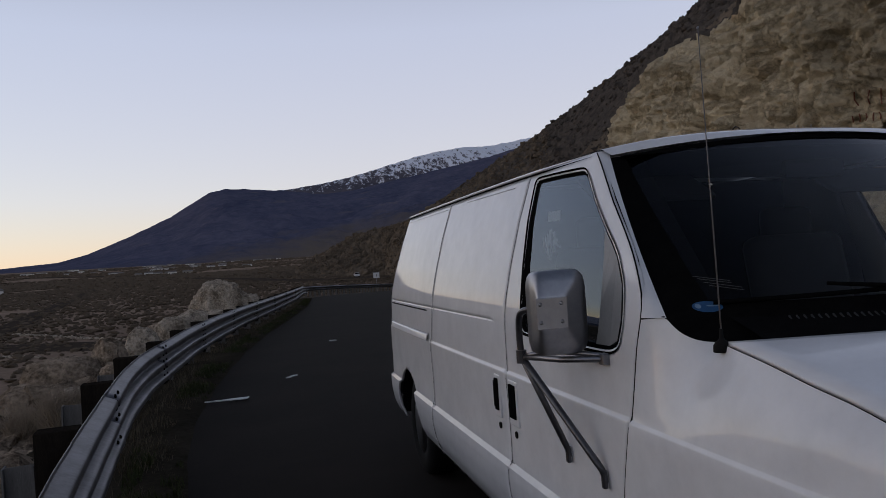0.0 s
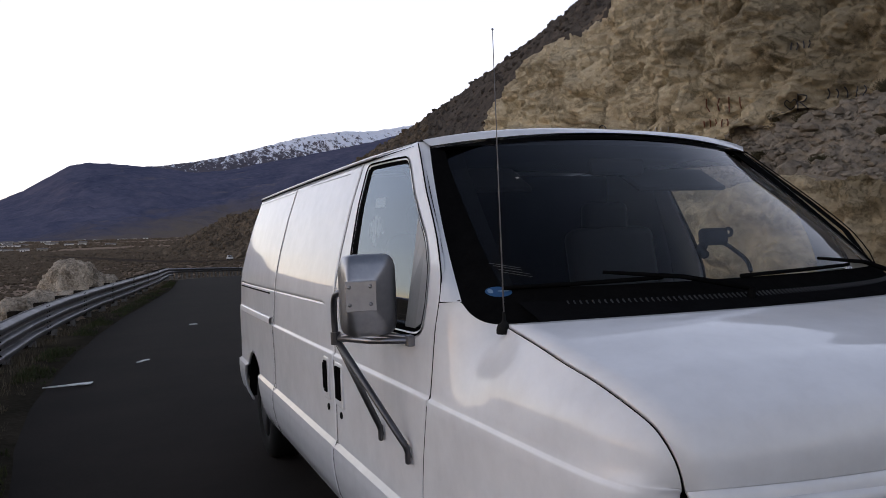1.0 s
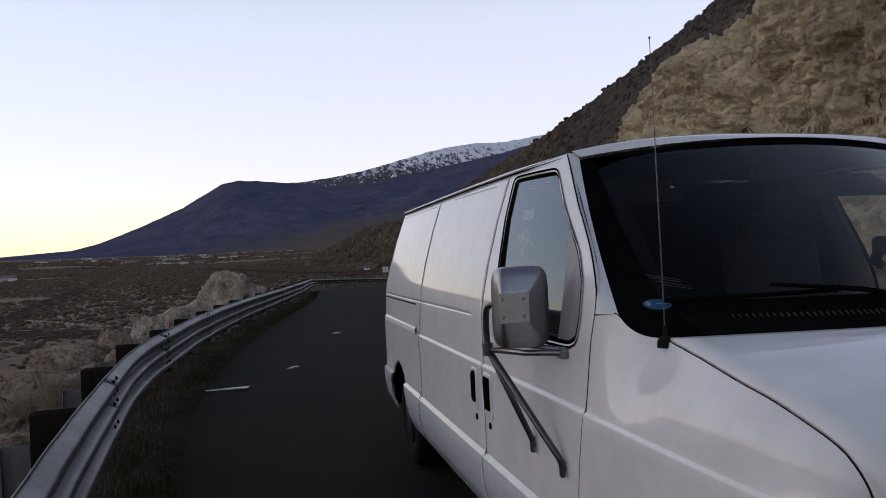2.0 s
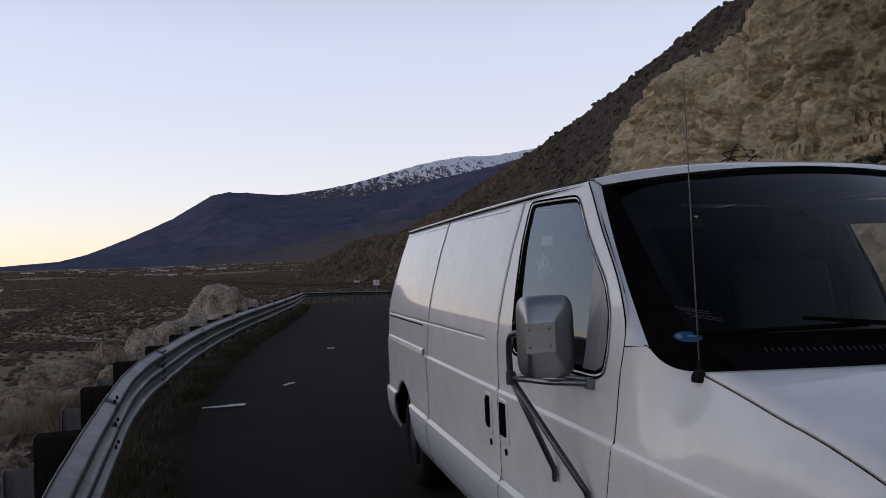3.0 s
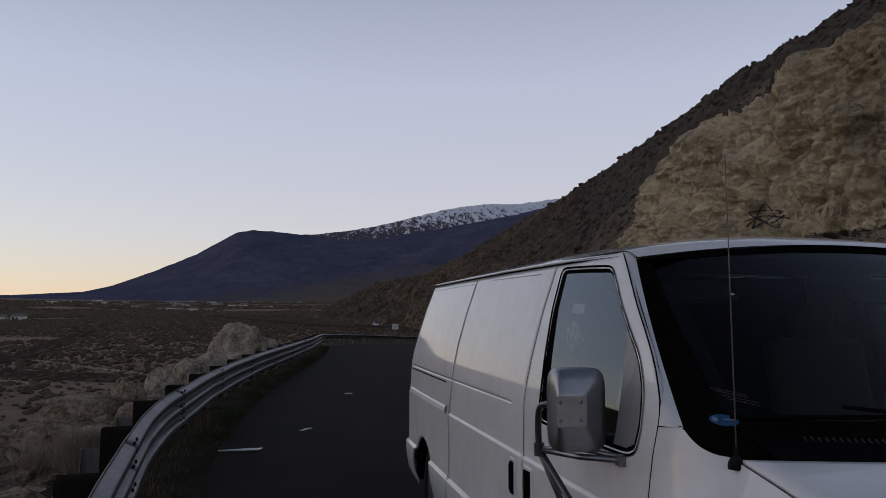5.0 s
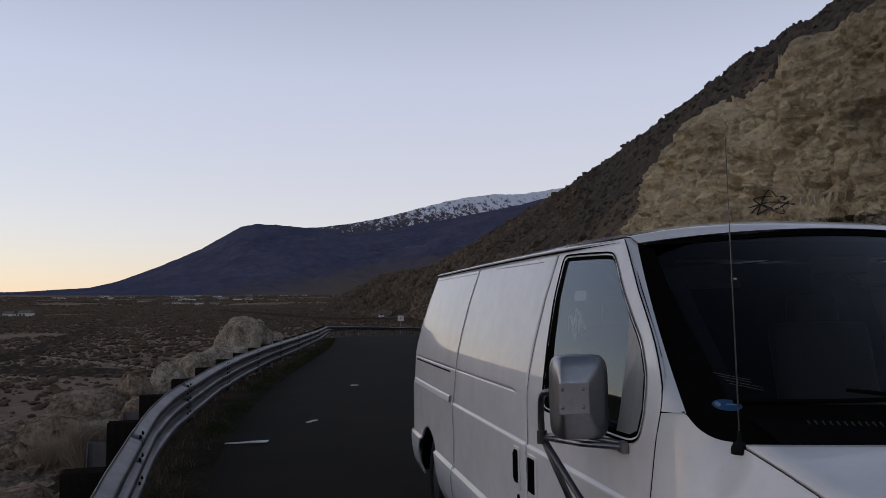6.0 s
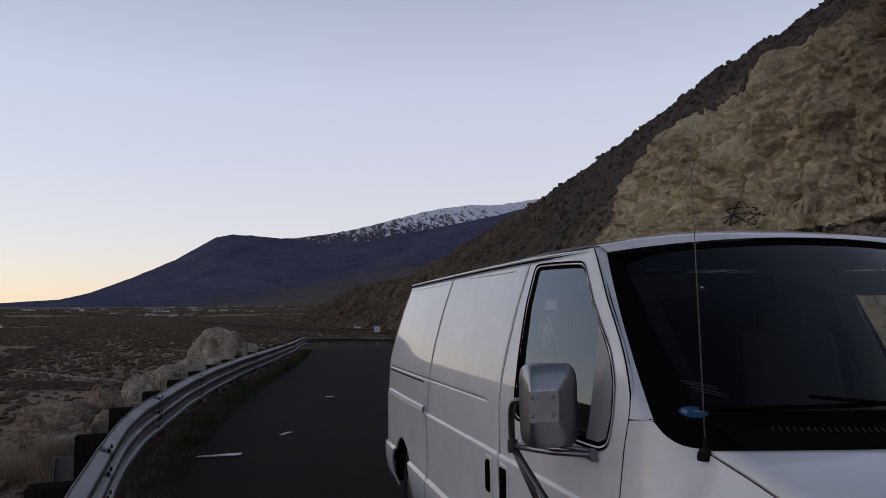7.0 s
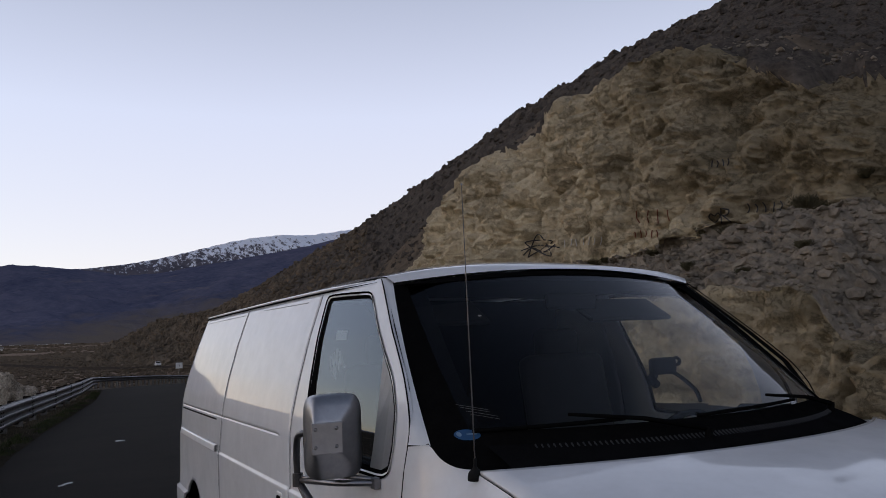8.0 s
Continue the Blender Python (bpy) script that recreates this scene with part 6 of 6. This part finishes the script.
# weeds along the foot of the rail
def weeds(name, label, n, seed, material, lo, hi, hmax):
    g = random.Random(seed)
    vs, fs = [], []
    k = 0
    while k < n:
        y = 2.5 + 42 * g.random() ** 1.5
        u = g.uniform(lo, hi)
        x = rail_x(y) + u
        if fbm(x * 1.1, y * 0.9, seed * 1.3, 3) < -0.05:
            continue
        k += 1
        L = hmax * g.uniform(0.3, 1.0) * (1 - 0.55 * abs(2 * (u - lo) / (hi - lo) - 0.8))
        a = g.uniform(0, 6.283)
        b = Vector((x, y, road_z(y) - 0.02))
        d = Vector((math.cos(a) * L * 0.5, math.sin(a) * L * 0.5, L))
        s = Vector((-math.sin(a), math.cos(a), 0)) * g.uniform(0.002, 0.005)
        i = len(vs)
        m = b + d * 0.5 + Vector((0, 0, L * 0.15))
        vs += [b - s, b + s, m + s * 0.8, m - s * 0.8, b + d]
        fs += [(i, i + 1, i + 2, i + 3), (i + 3, i + 2, i + 4)]
    return tagged(pydata(name, vs, fs, material, smooth=False), label, "grass", kind="stuff")


weeds("green_weeds", "low green weeds along the guardrail's foot", 16000, 2, M_GRASS, 0.05, 0.50, 0.15)
weeds("dry_grass", "dry yellow grass tufts under the guardrail", 6000, 3, M_STRAW, -0.3, 0.42, 0.19)

# ---------- valley roads, houses, sign and car far off ----------
def strip(name, label, nodes, width, lift, material, cat):
    pts = curve([(r * math.sin(radians(a)), r * math.cos(radians(a)), 0) for a, r in nodes], 14)
    vs = []
    for i, p in enumerate(pts):
        d = (pts[min(i + 1, len(pts) - 1)] - pts[max(i - 1, 0)]).normalized()
        n = Vector((d.y, -d.x, 0))
        for k, (o, h) in enumerate(((-0.5, -1.5), (-0.42, 0), (0.42, 0), (0.5, -1.5))):
            q = p + n * width * o
            vs.append((q.x, q.y, ground_z(p.x, p.y) + lift + h * lift))
    return tagged(pydata(name, vs, grid_faces(len(pts), 4), material, smooth=False), label, cat, kind="structure")


M_TRACK = mat("dark_track", (0.045, 0.036, 0.029), (0.075, 0.060, 0.049), 0.1, 2, 0.95, bump=0.3, depth=0.05, spec=0.0)
strip("dirt_track", "dark dirt track across the valley floor", [(-30, 128), (-20.5, 146), (-16.91, 165.7), (-14.98, 209.9), (-13.31, 270), (-11.4, 400)], 6, 0.25, M_TRACK, "road")
strip("dirt_flat", "bare dirt flat beside the track", [(-40, 150), (-24, 139), (-16, 129), (-9, 116)], 10, 0.2, M_TRACK, "dirt")
strip("valley_road", "dark road on a low bank far across the valley", [(13, 292), (7.4, 305), (2.5, 324), (-4, 470), (-9.8, 730), (-18, 1000), (-30, 1250)], 11, 0.7, M_TRACK, "road")
def stone_row(nodes, n, label):
    tr = []
    pts = [Vector((r * math.sin(radians(a)), r * math.cos(radians(a)), 0)) for a, r in nodes]
    for k in range(n):
        p = along(pts, k / (n - 1))
        x, y = p.x + rng.uniform(-0.3, 0.3), p.y + rng.uniform(-0.3, 0.3)
        tr.append((x, y, ground_z(x, y) + 0.1, rng.uniform(0.14, 0.38)))
    scatter("stone_row", label, "stones", tr, M_PALEROCK, 10 + n, 1, 0.8)


stone_row([(-16.7, 154.5), (-14.94, 146.3), (-12.89, 137.3), (-9.6, 126)], 150, "row of pale stones lining the dirt track")
stone_row([(-21, 129), (-18.7, 122.4), (-16.34, 115.4), (-14.7, 111.5)], 90, "second row of pale stones beside the dirt track")


def house(az, r, w, dep, h, wall, roofm, turn, label):
    x, y = r * math.sin(radians(az)), r * math.cos(radians(az))
    z = ground_z(x, y) - 0.3
    hs = thing("house", label, "house", (x, y, z), "houses in the valley")
    bm = bmesh.new()
    box(bm, (x, y, z + h / 2), (w, dep, h))
    part("wall", bm, wall, hs)
    bm = bmesh.new()
    lo = [bm.verts.new((x + sx * (w / 2 + 0.4), y + sy * (dep / 2 + 0.4), z + h)) for sx, sy in ((-1, -1), (1, -1), (1, 1), (-1, 1))]
    a, b = bm.verts.new((x - w / 2 - 0.2, y, z + h + dep * 0.2)), bm.verts.new((x + w / 2 + 0.2, y, z + h + dep * 0.2))
    bm.faces.new((lo[0], lo[1], b, a))
    bm.faces.new((lo[2], lo[3], a, b))
    bm.faces.new((lo[1], lo[2], b))
    bm.faces.new((lo[3], lo[0], a))
    bm.faces.new(lo[::-1])
    part("roof", bm, roofm, hs)
    for k in range(2 + int(w > 16)):
        bm = bmesh.new()
        box(bm, (x - w * 0.3 + k * w * 0.3, y - dep / 2 - 0.02, z + h * 0.55), (w * 0.12, 0.12, h * 0.4))
        part("window", bm, M_TRIM, hs, "dark window")
    return hs


M_WALLB = mat("house_wall_tan", (0.34, 0.30, 0.25), (0.28, 0.25, 0.21), 0.3, 3, 0.9, bump=0.1)
hg = random.Random(4)
spots = ((-14.6, 1300), (-13.5, 1280), (-12.9, 1300), (-12.1, 1150), (-11.3, 1000), (-10.2, 860), (-9.8, 860), (-8.3, 720), (-7.6, 720), (-7.0, 700), (-6.5, 690), (-6.0, 680), (-8.0, 1400),
         (-7.2, 1400), (-6.8, 1395), (-6.4, 1400), (-5.8, 1400), (-4.8, 1280), (-3.4, 930), (-2.9, 1400), (-1.6, 1400), (-0.2, 1400), (0.6, 1360), (1.6, 1380), (-0.9, 880), (-12.0, 1430), (-17.4, 430), (-18.4, 428), (-5.2, 700))
spots = spots + tuple((hg.choice((-15, -13, -12.4, -10.5, -7.5, -6.3, -4.5, -2.4)) + hg.uniform(-0.5, 0.5), hg.uniform(930, 1440)) for _ in range(26))
for k, (a, r) in enumerate(spots):
    white = k % 3 != 1
    house(a + hg.uniform(-0.15, 0.15), r, hg.uniform(4, 11) * r / 1100 + 2, hg.uniform(5, 7), hg.uniform(1.4, 2.6), M_WALL if white else M_WALLB, M_ROOF, 0,
          "small white house far across the valley" if white else "small tan house far across the valley")

sg = thing("road_sign", "small white rectangular road sign on a thin post", "sign", (11.55, 74.2, road_z(74) - 0.1), "")
bm = bmesh.new()
box(bm, (11.55, 74.2, 0.58), (0.62, 0.02, 0.55), 0.008)
part("panel", bm, M_WHITE, sg)
bm = bmesh.new()
tube(bm, [(11.55, 74.23, -1.3), (11.55, 74.23, 0.8)], 0.03, 8)
part("pole", bm, M_STEEL, sg)
bm = bmesh.new()
box(bm, (11.55, 74.185, 0.58), (0.06, 0.01, 0.2))
part("marking", bm, M_PIT, sg, "dark bar on the sign")


def car(az, r):
    x, y = r * math.sin(radians(az)), r * math.cos(radians(az))
    z = ground_z(x, y) + 0.7
    c = thing("car", "white pickup truck on the far valley road", "car", (x, y, z))
    bm = bmesh.new()
    box(bm, (x, y, z + 0.75), (2.0, 5.2, 0.75), 0.12)
    part("body", bm, M_PAINT, c)
    bm = bmesh.new()
    box(bm, (x, y + 0.2, z + 1.45), (1.75, 2.2, 0.75), 0.18)
    part("cab", bm, M_PAINT, c)
    bm = bmesh.new()
    box(bm, (x, y - 0.92, z + 1.5), (1.5, 0.1, 0.48), 0.03)
    part("windscreen", bm, M_TRIM, c, "dark windscreen")
    for sx in (-0.7, 0.7):
        bm = bmesh.new()
        tube(bm, [(x + sx, y - 2.55, z + 0.8), (x + sx, y - 2.66, z + 0.8)], 0.16, 12)
        part("headlight", bm, M_WHITE, c, "headlight")
    for sx in (-0.85, 0.85):
        for sy in (-1.6, 1.6):
            bm = bmesh.new()
            tube(bm, [(x + sx - 0.12, y + sy, z + 0.37), (x + sx + 0.12, y + sy, z + 0.37)], 0.37, 16)
            part("wheel", bm, M_TYRE, c)


car(7.3, 305)

# ---------- graffiti: brush strokes laid on the rock ----------
from mathutils.bvhtree import BVHTree
TREE = BVHTree.FromPolygons([v.co[:] for v in cliff.data.vertices], [p.vertices[:] for p in cliff.data.polygons])


def paint(name, label, strokes, az, el, size, material, width=0.03, eye=(0.2, 0.0, 1.6)):
    """Strokes in a letter box 1 high, laid on the cliff about a direction seen from the road."""
    a, e = radians(az), radians(el)
    fwd = Vector((math.sin(a) * math.cos(e), math.cos(a) * math.cos(e), math.sin(e)))
    hit = TREE.ray_cast(Vector(eye), fwd)
    if hit[0] is None:
        return
    dist = hit[3]
    right, up = Vector((math.cos(a), -math.sin(a), 0)), Vector((0, 0, 1))
    th = thing(name, label, "graffiti", tuple(hit[0]))
    for s in strokes:
        pts = curve([(px, py, 0) for px, py in s], 6)
        line = []
        for p in pts:
            q = Vector(eye) + fwd * dist + right * p.x * size + up * p.y * size
            h = TREE.ray_cast(Vector(eye), (q - Vector(eye)).normalized())
            if h[0] is not None:
                line.append(h[0] - fwd * 0.03)
        if len(line) > 2:
            bm = bmesh.new()
            tube(bm, line, width, 5)
            part("stroke", bm, material, th)


HEART = [[(0, 0.0), (-0.45, 0.5), (-0.3, 0.85), (0, 0.62), (0.3, 0.85), (0.45, 0.5), (0, 0.0)]]
LET_R = [[(0, 0), (0, 0.5), (0.02, 1.0)], [(0, 1.0), (0.5, 0.85), (0.4, 0.55), (0.05, 0.5)], [(0.1, 0.5), (0.35, 0.25), (0.6, 0.0)]]
paint("heart_graffiti", "black painted heart on the rock cut", HEART, 49.05, 8.0, 0.36, M_PIT, 0.018)
paint("letter_graffiti", "black painted letter R on the rock cut", LET_R, 49.5, 7.95, 0.46, M_PIT, 0.02)


def bars(n, seed):
    g = random.Random(seed)
    return [[(0.62 * k + g.uniform(-0.1, 0.1), g.uniform(0, 0.15)), (0.62 * k + g.uniform(-0.1, 0.15), 0.5), (0.62 * k + g.uniform(-0.1, 0.2), g.uniform(0.8, 1.0))] for k in range(n)]


paint("scrawl_graffiti", "row of dark painted bars on the rock cut", bars(5, 1), 51.4, 8.4, 0.36, M_PIT, 0.02)
paint("red_scrawl_graffiti", "faded red painted bars on the rock cut", bars(4, 2), 43.6, 8.3, 0.55, M_REDG, 0.02)
paint("red_scrawl_graffiti", "faded small red painted bars on the rock cut", bars(5, 6), 43.3, 7.3, 0.3, M_REDG, 0.022)
paint("dark_scrawl_graffiti", "dark painted bars high on the rock cut", bars(4, 3), 49.2, 12.0, 0.26, M_PIT, 0.02)
paint("white_scrawl_graffiti", "faded white painted bars on the rock cut", bars(7, 4), 38.0, 7.0, 0.38, M_PALEG, 0.022)
paint("star_graffiti", "dark painted star scrawl on the rock cut", [[(-0.5, 0), (0, 1.0), (0.5, 0), (-0.6, 0.65), (0.6, 0.65), (-0.5, 0)], [(-0.7, 0.1), (-0.3, 0.4), (0.2, 0.2), (0.7, 0.5)], [(-0.8, 0.3), (0, 0.5), (0.9, 0.35)]], 36.0, 6.4, 1.0, M_PIT, 0.028)
